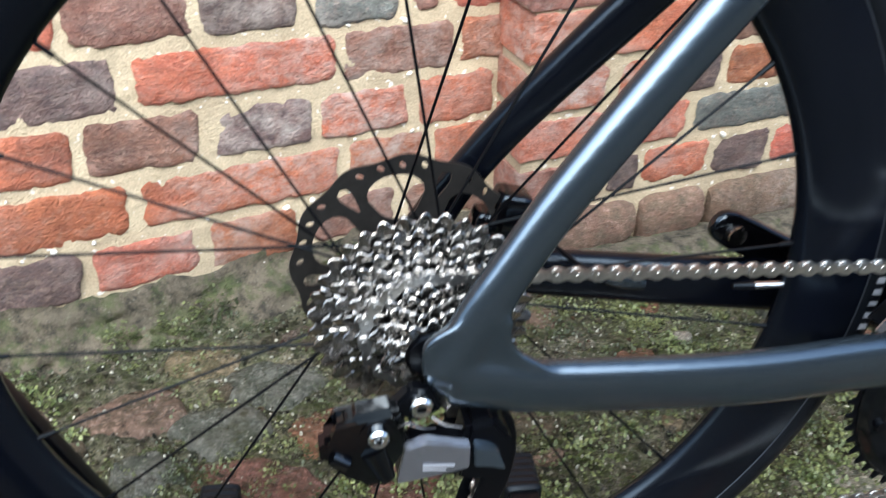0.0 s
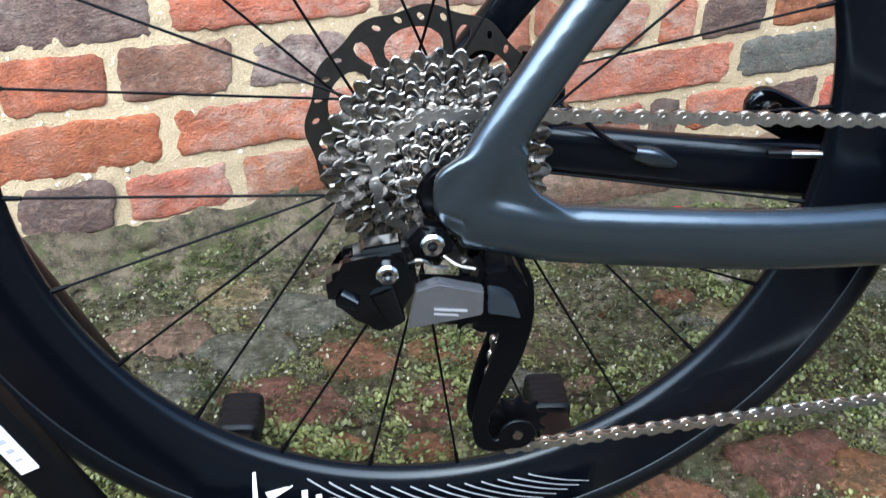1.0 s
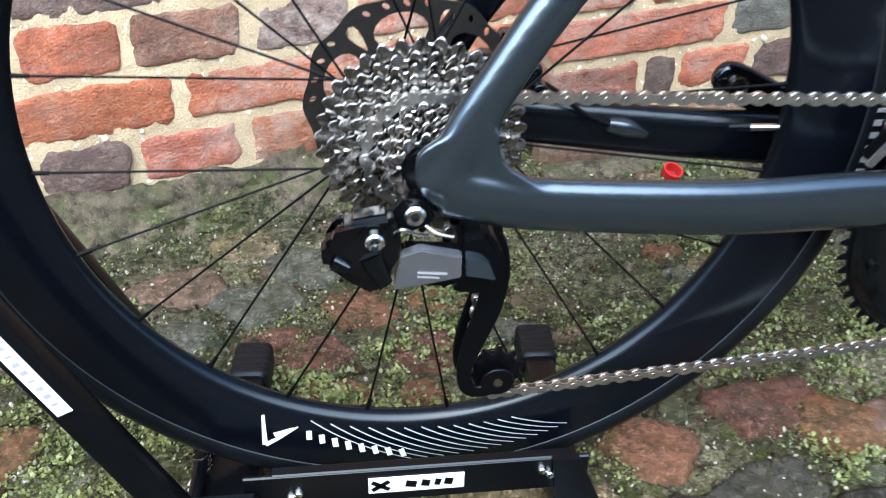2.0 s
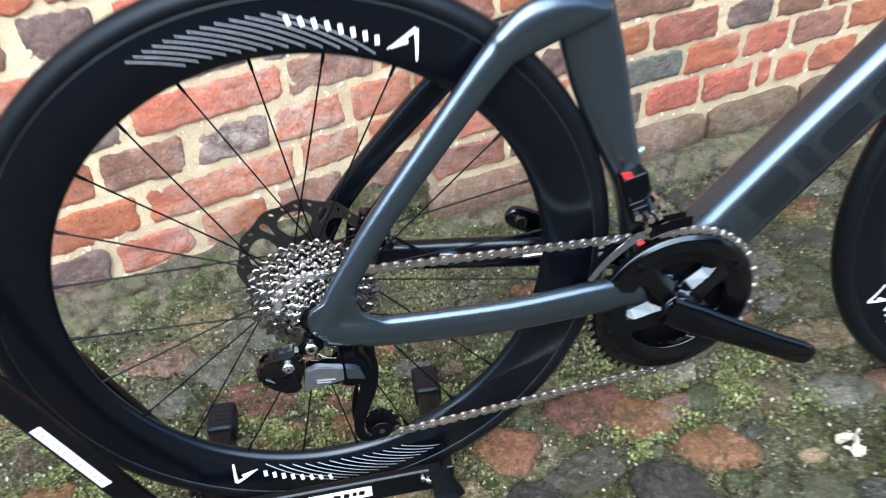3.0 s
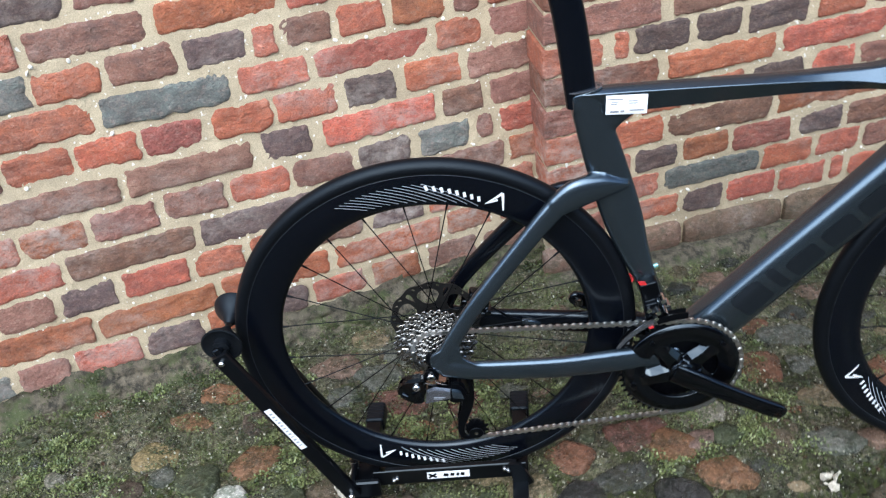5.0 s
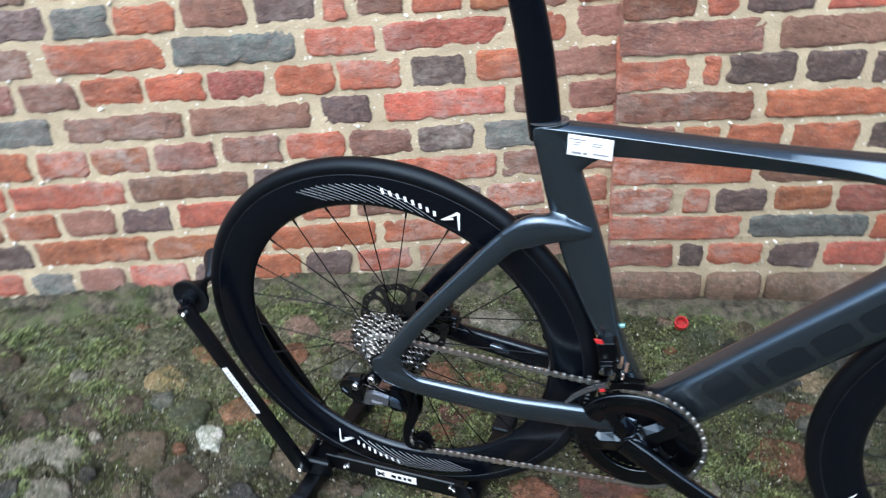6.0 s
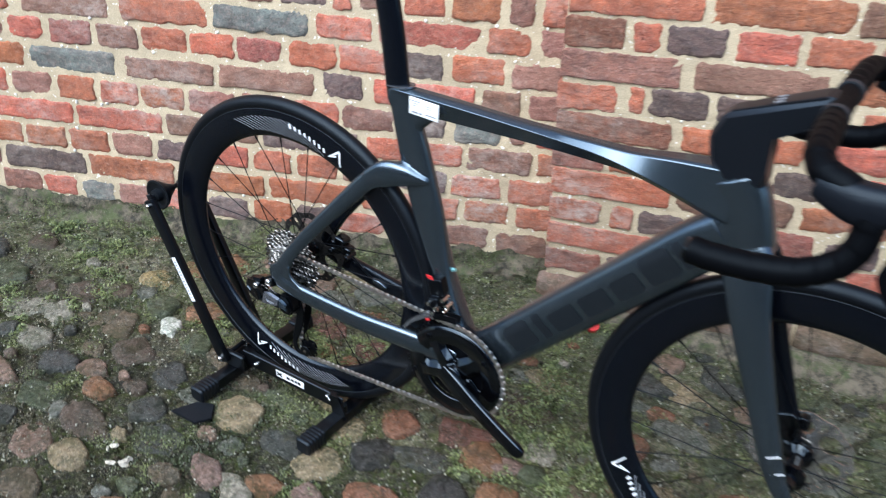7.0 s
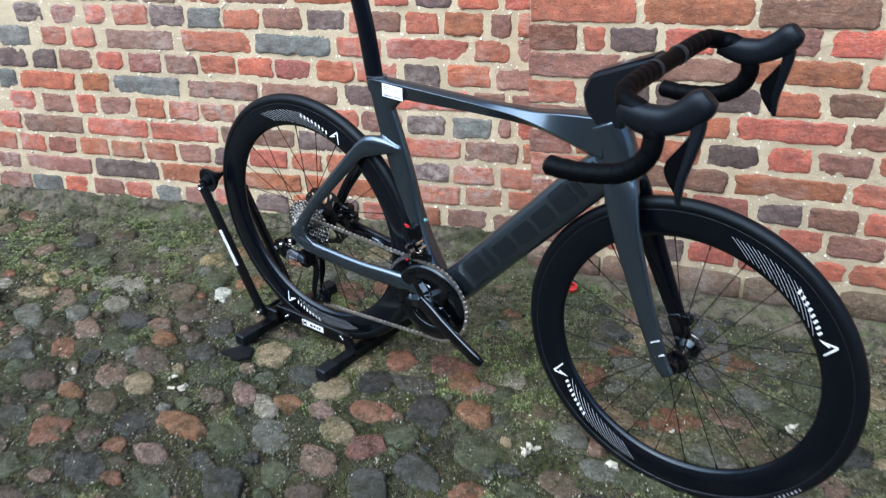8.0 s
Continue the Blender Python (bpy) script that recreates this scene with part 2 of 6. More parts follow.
def brick_material(name, colour, burnt, lime=0.69):
    """Old hand-made brick: burnt and pale patches, pits, sandy grain and smears of lime."""
    m = bpy.data.materials.new(name)
    b, add, link = tree(m)
    place = add("ShaderNodeTexCoord").outputs["Object"]
    squash = add("ShaderNodeMapping", Scale=(1.0, 1.0, 1.35))
    link(place, squash.inputs["Vector"])
    co = squash.outputs[0]
    info = add("ShaderNodeObjectInfo").outputs["Random"]
    patch = span(add, link, noise_node(add, link, co, 34, 7, 0.7), 0.40, 0.66)
    col = mixed(add, link, patch, colour, burnt)
    pale = span(add, link, noise_node(add, link, co, 75, 6, 0.75), 0.50, 0.68, 0.0, 0.8)
    col = mixed(add, link, pale, col, tuple(0.5 * c + 0.5 * q for c, q in zip(colour, (0.55, 0.40, 0.31))))
    dark = span(add, link, noise_node(add, link, co, 140, 5, 0.75), 0.57, 0.68, 0.0, 0.7)
    col = mixed(add, link, dark, col, tuple(0.35 * c for c in burnt))
    cloud = span(add, link, noise_node(add, link, co, 16, 5, 0.65), 0.35, 0.65, 0.0, 1.0)
    col = mixed(add, link, cloud, mixed(add, link, 0.42, col, (0.075, 0.040, 0.032)), col)
    grain = noise_node(add, link, co, 260, 4, 0.7)
    hsv = add("ShaderNodeHueSaturation")
    link(span(add, link, grain, 0.3, 0.7, 0.74, 1.26), hsv.inputs["Value"])
    link(col, hsv.inputs["Color"])
    own = add("ShaderNodeHueSaturation")
    link(span(add, link, info, 0, 1, 0.484, 0.506), own.inputs["Hue"])
    own.inputs["Saturation"].default_value = 1.0
    link(span(add, link, info, 0, 1, 1.26, 0.88), own.inputs["Value"])
    link(hsv.outputs[0], own.inputs["Color"])
    # rain-washed lime in soft patches over the wall
    xyz = add("ShaderNodeSeparateXYZ")
    link(place, xyz.inputs[0])
    splash = add("ShaderNodeMath")
    splash.operation = "MULTIPLY"
    link(span(add, link, xyz.outputs[0], -0.5, -1.2), splash.inputs[0])
    link(span(add, link, xyz.outputs[2], 0.56, 0.78), splash.inputs[1])
    area = add("ShaderNodeMath")
    area.operation = "MAXIMUM"
    link(splash.outputs[0], area.inputs[0])
    link(span(add, link, noise_node(add, link, co, 2.3, 4, 0.6), 0.50, 0.68), area.inputs[1])
    wash = add("ShaderNodeMath")
    wash.operation = "MULTIPLY"
    link(area.outputs[0], wash.inputs[0])
    link(span(add, link, noise_node(add, link, co, 30, 8, 0.75), 0.40, 0.62, 0.0, 0.75), wash.inputs[1])
    smear = span(add, link, noise_node(add, link, co, 52, 9, 0.78), lime, lime + 0.2, 0.0, 0.55)
    col = mixed(add, link, smear, own.outputs[0], (0.52, 0.46, 0.37))
    col = mixed(add, link, wash.outputs[0], col, (0.58, 0.50, 0.44))
    link(col, b.inputs["Base Color"])
    b.inputs["Roughness"].default_value = 0.82
    b.inputs["Specular IOR Level"].default_value = 0.3
    pits = add("ShaderNodeMath")
    pits.operation = "ADD"
    link(grain, pits.inputs[0])
    link(noise_node(add, link, co, 110, 7, 0.75), pits.inputs[1])
    lumps = add("ShaderNodeMath")
    lumps.operation = "MULTIPLY_ADD"
    link(noise_node(add, link, co, 38, 6, 0.7), lumps.inputs[0])
    lumps.inputs[1].default_value = 2.4
    link(pits.outputs[0], lumps.inputs[2])
    relief(add, link, b, lumps.outputs[0], 0.8, 0.010)
    return m


BRICK = {
    "r": brick_material("red_brick", (0.562, 0.194, 0.097), (0.356, 0.137, 0.085)),
    "o": brick_material("orange_brick", (0.590, 0.204, 0.098), (0.470, 0.150, 0.080)),
    "m": brick_material("maroon_brick", (0.374, 0.142, 0.092), (0.225, 0.104, 0.076)),
    "d": brick_material("dark_brick", (0.126, 0.097, 0.091), (0.192, 0.127, 0.108)),
    "b": brick_material("brown_brick", (0.330, 0.165, 0.108), (0.200, 0.118, 0.090)),
    "p": brick_material("pink_brick", (0.425, 0.222, 0.162), (0.330, 0.165, 0.125)),
    "g": brick_material("grey_brick", (0.197, 0.216, 0.193), (0.114, 0.125, 0.118)),
    "w": brick_material("limed_red_brick", (0.486, 0.157, 0.097), (0.356, 0.134, 0.089), 0.56),
}


def mortar_material(name, colour, second, green=0.0):
    m = bpy.data.materials.new(name)
    b, add, link = tree(m)
    co = add("ShaderNodeTexCoord").outputs["Object"]
    col = mixed(add, link, span(add, link, noise_node(add, link, co, 9, 6), 0.38, 0.66), colour, second)
    grain = noise_node(add, link, co, 420, 3, 0.7)
    hsv = add("ShaderNodeHueSaturation")
    link(span(add, link, grain, 0.3, 0.7, 0.75, 1.2), hsv.inputs["Value"])
    link(col, hsv.inputs["Color"])
    col = hsv.outputs[0]
    if not green:
        spot = span(add, link, noise_node(add, link, co, 95, 2, 0.4), 0.68, 0.72)
        col = mixed(add, link, spot, col, (0.80, 0.76, 0.68))
    else:
        col = mixed(add, link, span(add, link, noise_node(add, link, co, 42, 8, 0.75), 0.44, 0.6), mixed(add, link, 0.35, col, (0.24, 0.20, 0.14)), (0.03, 0.027, 0.02))
        moss = span(add, link, noise_node(add, link, co, 13, 10, 0.8), 0.66 - green * 0.3, 0.76 - green * 0.3, 0.0, 0.8)
        col = mixed(add, link, moss, col, (0.065, 0.085, 0.028))
        col = mixed(add, link, span(add, link, noise_node(add, link, co, 160, 4, 0.7), 0.6, 0.68, 0.0, 0.7), col, (0.24, 0.22, 0.17))
    link(col, b.inputs["Base Color"])
    b.inputs["Roughness"].default_value = 0.9 if not green else 0.7
    b.inputs["Specular IOR Level"].default_value = 0.25
    both = add("ShaderNodeMath")
    both.operation = "ADD"
    link(grain, both.inputs[0])
    link(noise_node(add, link, co, 70, 5, 0.7), both.inputs[1])
    relief(add, link, b, both.outputs[0], 0.8, 0.005)
    return m


M_MORTAR = mortar_material("lime_mortar", (0.60, 0.495, 0.335), (0.47, 0.38, 0.255))
M_LIME = mat("lime_lump", (0.78, 0.74, 0.66), 0.85, vary=0.12, scale=200, bump=0.4, bump_scale=400)
M_PLINTH = mortar_material("weathered_footing", (0.12, 0.098, 0.07), (0.045, 0.042, 0.03), 0.55)
M_SKYBLOCK = mortar_material("sky_block_plaster", (0.10, 0.09, 0.08), (0.07, 0.065, 0.06))


def mortar_face(bm, wall, s0, s1, z0, z1, step, seed):
    """The joints' face: an uneven sheet just behind the bricks, and the wall's body behind it."""
    ns, nz = max(2, round((s1 - s0) / step)), max(2, round((z1 - z0) / step))
    grid = []
    for j in range(nz + 1):
        row = []
        for i in range(ns + 1):
            s, z = s0 + (s1 - s0) * i / ns, z0 + (z1 - z0) * j / nz
            d = -0.0012 + 0.0020 * noise.noise((s * 40 + seed, z * 40, 3)) + 0.0013 * noise.noise((s * 12, z * 12 + seed, 7)) + 0.0015 * noise.noise((s * 100 + seed, z * 100, 9))
            row.append(bm.verts.new(wall.at(s, z, d)))
        grid.append(row)
    for j in range(nz):
        for i in range(ns):
            bm.faces.new((grid[j][i], grid[j][i + 1], grid[j + 1][i + 1], grid[j + 1][i]))
    back = [bm.verts.new(wall.at(s, z, -0.3)) for s, z in ((s0, z0), (s1, z0), (s1, z1), (s0, z1))]
    bm.faces.new(back)
    edge = [[grid[0][i] for i in range(ns + 1)], [grid[j][ns] for j in range(nz + 1)], [grid[nz][ns - i] for i in range(ns + 1)], [grid[nz - j][0] for j in range(nz + 1)]]
    for k in range(4):
        bm.faces.new(edge[k] + [back[(k + 1) % 4], back[k]])


def brick_mesh(wall, s0, s1, z, h, proud, rng, deep=0.03, corner=False):
    """One brick in the wall's measure: a pitted face with ragged, worn edges, and its sides back into the mortar."""
    n, k = s1 - s0, rng.random() * 90
    nu, nv = max(8, round(n / 0.0065)), 10
    tilt, lean = rng.uniform(-0.0025, 0.0025), rng.uniform(-0.0025, 0.0025)
    us = [0.0, 0.0015 / n] + [i / nu for i in range(1, nu)] + [1 - 0.0015 / n, 1.0]
    vs = [0.0, 0.0015 / h] + [j / nv for j in range(1, nv)] + [1 - 0.0015 / h, 1.0]
    chips = [(rng.choice((0.0, 1.0)), rng.choice((0.0, 1.0)), rng.uniform(0.006, 0.020)) for _ in range(rng.randrange(0, 4))]
    w = len(us)
    verts, faces = [], []
    for layer in range(2):
        for j, v in enumerate(vs):
            for i, u in enumerate(us):
                s, zz = s0 + n * u, z + (v - 0.5) * h
                ragged_z = 0.0050 * noise.noise((s * 30 + k, v * 2, k)) + 0.0034 * noise.noise((s * 85 + k, v * 2, k)) + 0.0010 * noise.noise((s * 180 + k, v * 3, k))
                ragged_s = 0.0060 * noise.noise((zz * 34, k, u * 2 + 5)) + 0.0038 * noise.noise((zz * 85, k, u * 2)) + 0.0010 * noise.noise((zz * 180, k, u * 3))
                zz += ragged_z * (2 * abs(v - 0.5)) ** 2
                if not (corner and u < 0.2):
                    s += ragged_s * (2 * abs(u - 0.5)) ** 6
                du, dv = min(u, 1 - u) * n, min(v, 1 - v) * h
                if du + dv < 0.006 and not (corner and u < 0.5):
                    pull = (0.006 - du - dv) * 0.40
                    s += pull if u < 0.5 else -pull
                    zz += pull if v < 0.5 else -pull
                if layer == 0:
                    d = -deep
                else:
                    d = proud + tilt * (u - 0.5) * 2 + lean * (v - 0.5) * 2 + 0.0016 * noise.noise((s * 150 + k, zz * 150, 1)) + 0.0026 * noise.noise((s * 42, zz * 42, k))
                    if i in (0, w - 1) or j in (0, len(vs) - 1):
                        d -= 0.0010
                    if not corner:
                        d -= 0.0030 * math.exp(-max(0.0, min(du, dv)) / 0.0035)
                    for cu, cv, cr in chips:
                        q = math.hypot((u - cu) * n, (v - cv) * h)
                        if q < cr and not (corner and cu == 0.0):
                            d -= 0.006 * (1 - q / cr)
                verts.append(wall.at(s, zz, d))
    o = w * len(vs)
    for j in range(len(vs) - 1):
        for i in range(w - 1):
            a = o + j * w + i
            faces.append((a, a + 1, a + 1 + w, a + w))
    last = len(vs) - 1
    ring = [i for i in range(w)] + [j * w + w - 1 for j in range(1, last + 1)] + [last * w + i for i in range(w - 2, -1, -1)] + [j * w for j in range(last - 1, 0, -1)]
    for a, c in zip(ring, ring[1:] + ring[:1]):
        faces.append((a, c, o + c, o + a))
    used = sorted({v for f in faces for v in f})
    back = {v: i for i, v in enumerate(used)}
    return [verts[v] for v in used], [tuple(back[v] for v in f) for f in faces]


def lay(wall, parent, z, text, h=0.0635, slope=0.0, corner=0.0, rng=random.Random(5)):
    """Lays one course: each word is a kind of brick and its two ends in centimetres along the wall."""
    for n, word in enumerate(text.split()):
        kind = word[0]
        s0, s1 = (float(v) / 100 for v in word[1:].split("/"))
        first = corner and n == 0
        s0 -= 0.005 if first else 0.0
        verts, faces = brick_mesh(wall, s0, s1, z + rng.uniform(-0.003, 0.003), h + rng.uniform(-0.005, 0.003), rng.uniform(0.0022, 0.0042), rng, corner if first else 0.03, bool(first))
        me = bpy.data.meshes.new("brick")
        me.from_pydata(verts, [], faces)
        me.polygons.foreach_set("use_smooth", [True] * len(faces))
        me.materials.append(BRICK[kind])
        ob = new("brick", me)
        ob.parent = parent


def filler(s0, s1, rng):
    """A stretch of a course in random lengths, headers and stretchers mixed."""
    out, s = [], s0
    while s < s1 - 6:
        n = rng.choice((11, 12, 13, 24, 25, 11.5))
        e = min(s + n, s1)
        out.append("%s%.1f/%.1f" % (rng.choice("rroobbmdpg"), s, e))
        s = e + rng.uniform(1.3, 2.0)
    return " ".join(out)


bm = bmesh.new()
mortar_face(bm, LEFT, -1.95, 0.34, -0.36, 0.58, 0.0055, 0)
mortar_face(bm, LEFT, -6.0, -1.95, -0.36, 0.58, 0.05, 0)
mortar_face(bm, LEFT, -6.0, 0.34, 0.58, 2.6, 0.1, 0)
wall_north = tagged(part("wall_north", bm, M_MORTAR), "old wall of hand-made red, orange and dark bricks in pale lime mortar", "brick wall", kind="structure")
bm = bmesh.new()
mortar_face(bm, RIGHT, 0.0, 1.3, -0.42, 0.56, 0.0055, 40)
mortar_face(bm, RIGHT, 1.3, 5.0, -0.6, 0.56, 0.05, 40)
mortar_face(bm, RIGHT, 0.0, 5.0, 0.56, 2.6, 0.1, 40)
wall_east = tagged(part("wall_east", bm, M_MORTAR), "old brick pier standing proud of the wall", "brick wall", kind="structure")

# an unseen dark wall added behind the camera to block low sky light
bm = bmesh.new()
box(bm, (16, 0.3, 2.6), pose(0, -5.4, 1.3, 0, 0, 6), 0.01, 1)
tagged(part("wall_south", bm, M_SKYBLOCK), "unseen dark wall added behind the camera to block low sky light", "wall", kind="structure")

# footings of the two walls
bm = bmesh.new()
rows_f = []
for i in range(420):
    s = -2.7 + 2.98 * i / 419
    ring = []
    for j in range(15):
        v = j / 14
        out_d = 0.0 + 0.05 * v ** 1.7 + (0.016 * noise.noise((s * 9, v * 3, 1)) + 0.008 * noise.noise((s * 30, v * 6, 2)) + 0.007 * noise.noise((s * 70, v * 14, 4)) + 0.004 * noise.noise((s * 150, v * 30, 4))) * (0.35 + v)
        ring.append(bm.verts.new(LEFT.at(s, -0.294 - 0.088 * v + (0.030 * noise.noise((s * 5, 2, 5)) + 0.018 * noise.noise((s * 17, 3, 5)) + 0.008 * noise.noise((s * 60, 4, 5))) * (1 - v), out_d + 0.004)))
    rows_f.append(ring)
for a, c in zip(rows_f, rows_f[1:]):
    for j in range(14):
        bm.faces.new((a[j], a[j + 1], c[j + 1], c[j]))
footing = tagged(part("footing", bm, M_PLINTH, angle=60), "mossy mortar footing along the foot of the wall", "footing", kind="structure")

rng = random.Random(8)
M_PLINTHSTONE = brick_material("worn_plinth_brick", (0.22, 0.145, 0.092), (0.12, 0.105, 0.065), 0.58)
s = -0.02
plinth = tagged(part("plinth", bmesh.new(), M_PLINTH), "worn rounded brick plinth at the foot of the pier", "plinth", kind="structure")
while s < 1.9:
    n = rng.choice((0.20, 0.23, 0.12, 0.26))
    bm = bmesh.new()
    rings = []
    m_s = 14
    for i in range(m_s + 1):
        u = i / m_s
        shrink = 1 - 0.25 * max(0, abs(u - 0.5) * 2 - 0.8) / 0.2
        ring = []
        for j in range(9):
            a = math.pi * j / 8
            d = -0.01 + (0.034 * math.sin(a) ** 0.6) * shrink + 0.004 * noise.noise(((s + n * u) * 25, j, 3))
            zz = -0.338 + 0.045 * math.cos(a) * shrink + 0.003 * noise.noise(((s + n * u) * 30, j * 0.6, 9))
            ring.append(bm.verts.new(RIGHT.at(s + n * u, zz, d)))
        rings.append(ring)
    for a, c in zip(rings, rings[1:]):
        for j in range(8):
            bm.faces.new((a[j], a[j + 1], c[j + 1], c[j]))
    bm.faces.new(rings[0])
    bm.faces.new(rings[-1][::-1])
    part("plinth_brick", bm, M_PLINTHSTONE, plinth, angle=60)
    s += n + 0.012

bm = bmesh.new()
rows_f = []
for i in range(300):
    s = -0.03 + 2.5 * i / 299
    ring = []
    for j in range(13):
        v = j / 12
        foot = RIGHT.at(s, -0.36, 0.10)
        foot.z = -0.006
        p = RIGHT.at(s, -0.366, 0.006).lerp(foot, v)
        p += RIGHT.n * (0.016 * noise.noise((s * 9, v * 3, 21)) + 0.008 * noise.noise((s * 30, v * 6, 22))) * v
        p.z += 0.014 * math.sin(math.pi * v) + 0.008 * noise.noise((s * 22, v * 5, 24)) * v + 0.005 * noise.noise((s * 70, v * 14, 25))
        ring.append(bm.verts.new(p))
    rows_f.append(ring)
for a, c in zip(rows_f, rows_f[1:]):
    for j in range(12):
        bm.faces.new((a[j], a[j + 1], c[j + 1], c[j]))
tagged(part("footing_east", bm, M_PLINTH, angle=60), "dirty mortar footing under the plinth of the pier", "footing", kind="structure")

# ---- the cobbled ground ----


def ground_material(name, source):
    """Wet stone or soil. source: none for soil, else where each stone's own tone comes from."""
    m = bpy.data.materials.new(name)
    b, add, link = tree(m)
    co = add("ShaderNodeTexCoord").outputs["Object"]
    fine = noise_node(add, link, co, 110, 6, 0.75)
    mid = noise_node(add, link, co, 40, 8, 0.75)
    if source:
        rnd = add("ShaderNodeObjectInfo").outputs["Random"] if source == "object" else add("ShaderNodeNewGeometry").outputs["Random Per Island"]
        ramp = add("ShaderNodeValToRGB")
        cr = ramp.color_ramp
        cr.interpolation = "CONSTANT"
        tones = [(0.0175, 0.0188, 0.0156), (0.085, 0.0376, 0.0213), (0.05, 0.0414, 0.0254), (0.1, 0.0728, 0.0484), (0.025, 0.0273, 0.0164), (0.065, 0.0541, 0.0348), (0.0325, 0.0244, 0.0164), (0.13, 0.1081, 0.0759), (0.04, 0.0414, 0.0267), (0.08, 0.0493, 0.0279), (0.021, 0.0188, 0.0164), (0.105, 0.0541, 0.0328), (0.045, 0.0376, 0.0225), (0.075, 0.0714, 0.0533)]
        for i, tone in enumerate(tones):
            el = cr.elements[i] if i < 2 else cr.elements.new(0.5)
            el.position = i / len(tones)
            el.color = (*tone, 1)
        link(rnd, ramp.inputs[0])
        col = ramp.outputs[0]
        col = mixed(add, link, span(add, link, mid, 0.48, 0.66, 0.0, 0.55), col, (0.024, 0.022, 0.017))
    else:
        col = mixed(add, link, span(add, link, mid, 0.35, 0.65), (0.006, 0.0055, 0.003), (0.033, 0.027, 0.0135))
        # gritty earth colour, paler towards the wall to raise the ground's brightness there
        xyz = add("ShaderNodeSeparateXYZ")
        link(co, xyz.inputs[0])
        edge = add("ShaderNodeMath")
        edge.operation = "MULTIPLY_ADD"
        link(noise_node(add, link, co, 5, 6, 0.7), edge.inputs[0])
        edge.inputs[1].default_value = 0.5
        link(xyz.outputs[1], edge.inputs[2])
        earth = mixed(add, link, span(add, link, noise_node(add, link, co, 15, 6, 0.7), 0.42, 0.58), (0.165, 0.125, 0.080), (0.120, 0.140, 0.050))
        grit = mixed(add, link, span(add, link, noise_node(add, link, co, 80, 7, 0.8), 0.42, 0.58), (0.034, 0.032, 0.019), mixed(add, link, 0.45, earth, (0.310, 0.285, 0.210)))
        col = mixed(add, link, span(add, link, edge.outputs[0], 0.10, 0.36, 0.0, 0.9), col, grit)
        col = mixed(add, link, span(add, link, noise_node(add, link, co, 150, 3, 0.6), 0.6, 0.66), col, (0.24, 0.22, 0.18))
    # sand grains and black pits
    sand = noise_node(add, link, co, 300, 3, 0.7)
    col = mixed(add, link, span(add, link, sand, 0.55, 0.64, 0.0, 0.8), col, (0.175, 0.165, 0.105))
    col = mixed(add, link, span(add, link, sand, 0.45, 0.36, 0.0, 0.8), col, (0.004, 0.004, 0.002))
    hsv = add("ShaderNodeHueSaturation")
    damp = add("ShaderNodeMath")
    damp.operation = "MULTIPLY"
    link(span(add, link, fine, 0.3, 0.7, 0.20, 1.85), damp.inputs[0])
    link(span(add, link, noise_node(add, link, co, 6.5, 5, 0.65), 0.38, 0.60, 0.40, 1.25), damp.inputs[1])
    link(damp.outputs[0], hsv.inputs["Value"])
    link(col, hsv.inputs["Color"])
    col = hsv.outputs[0]
    # pale flecks in the colour stand in for sky glints on wet ground
    glint_fleck = span(add, link, noise_node(add, link, co, 95, 3, 0.6), 0.66, 0.70, 0.0, 0.9)
    col = mixed(add, link, glint_fleck, col, (0.34, 0.33, 0.27))
    patch = noise_node(add, link, co, 4.2, 9, 0.75)
    moss = span(add, link, patch, 0.40, 0.56, 0.0, 0.95 if not source else 0.45)
    speck = span(add, link, noise_node(add, link, co, 90, 7, 0.8), 0.47, 0.56)
    both = add("ShaderNodeMath")
    both.operation = "MULTIPLY"
    link(moss, both.inputs[0])
    link(speck, both.inputs[1])
    green = mixed(add, link, mid, (0.014, 0.023, 0.004), (0.080, 0.096, 0.022))
    col = mixed(add, link, both.outputs[0], col, green)
    link(col, b.inputs["Base Color"])
    link(span(add, link, noise_node(add, link, co, 16, 5, 0.6), 0.35, 0.65, 0.10, 0.55), b.inputs["Roughness"])
    link(span(add, link, noise_node(add, link, co, 16, 5, 0.6), 0.40, 0.60, 0.42, 0.12), b.inputs["Specular IOR Level"])
    h = add("ShaderNodeMath")
    h.operation = "ADD"
    link(fine, h.inputs[0])
    link(mid, h.inputs[1])
    relief(add, link, b, h.outputs[0], 0.9, 0.009)
    return m


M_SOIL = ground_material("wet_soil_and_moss", "")


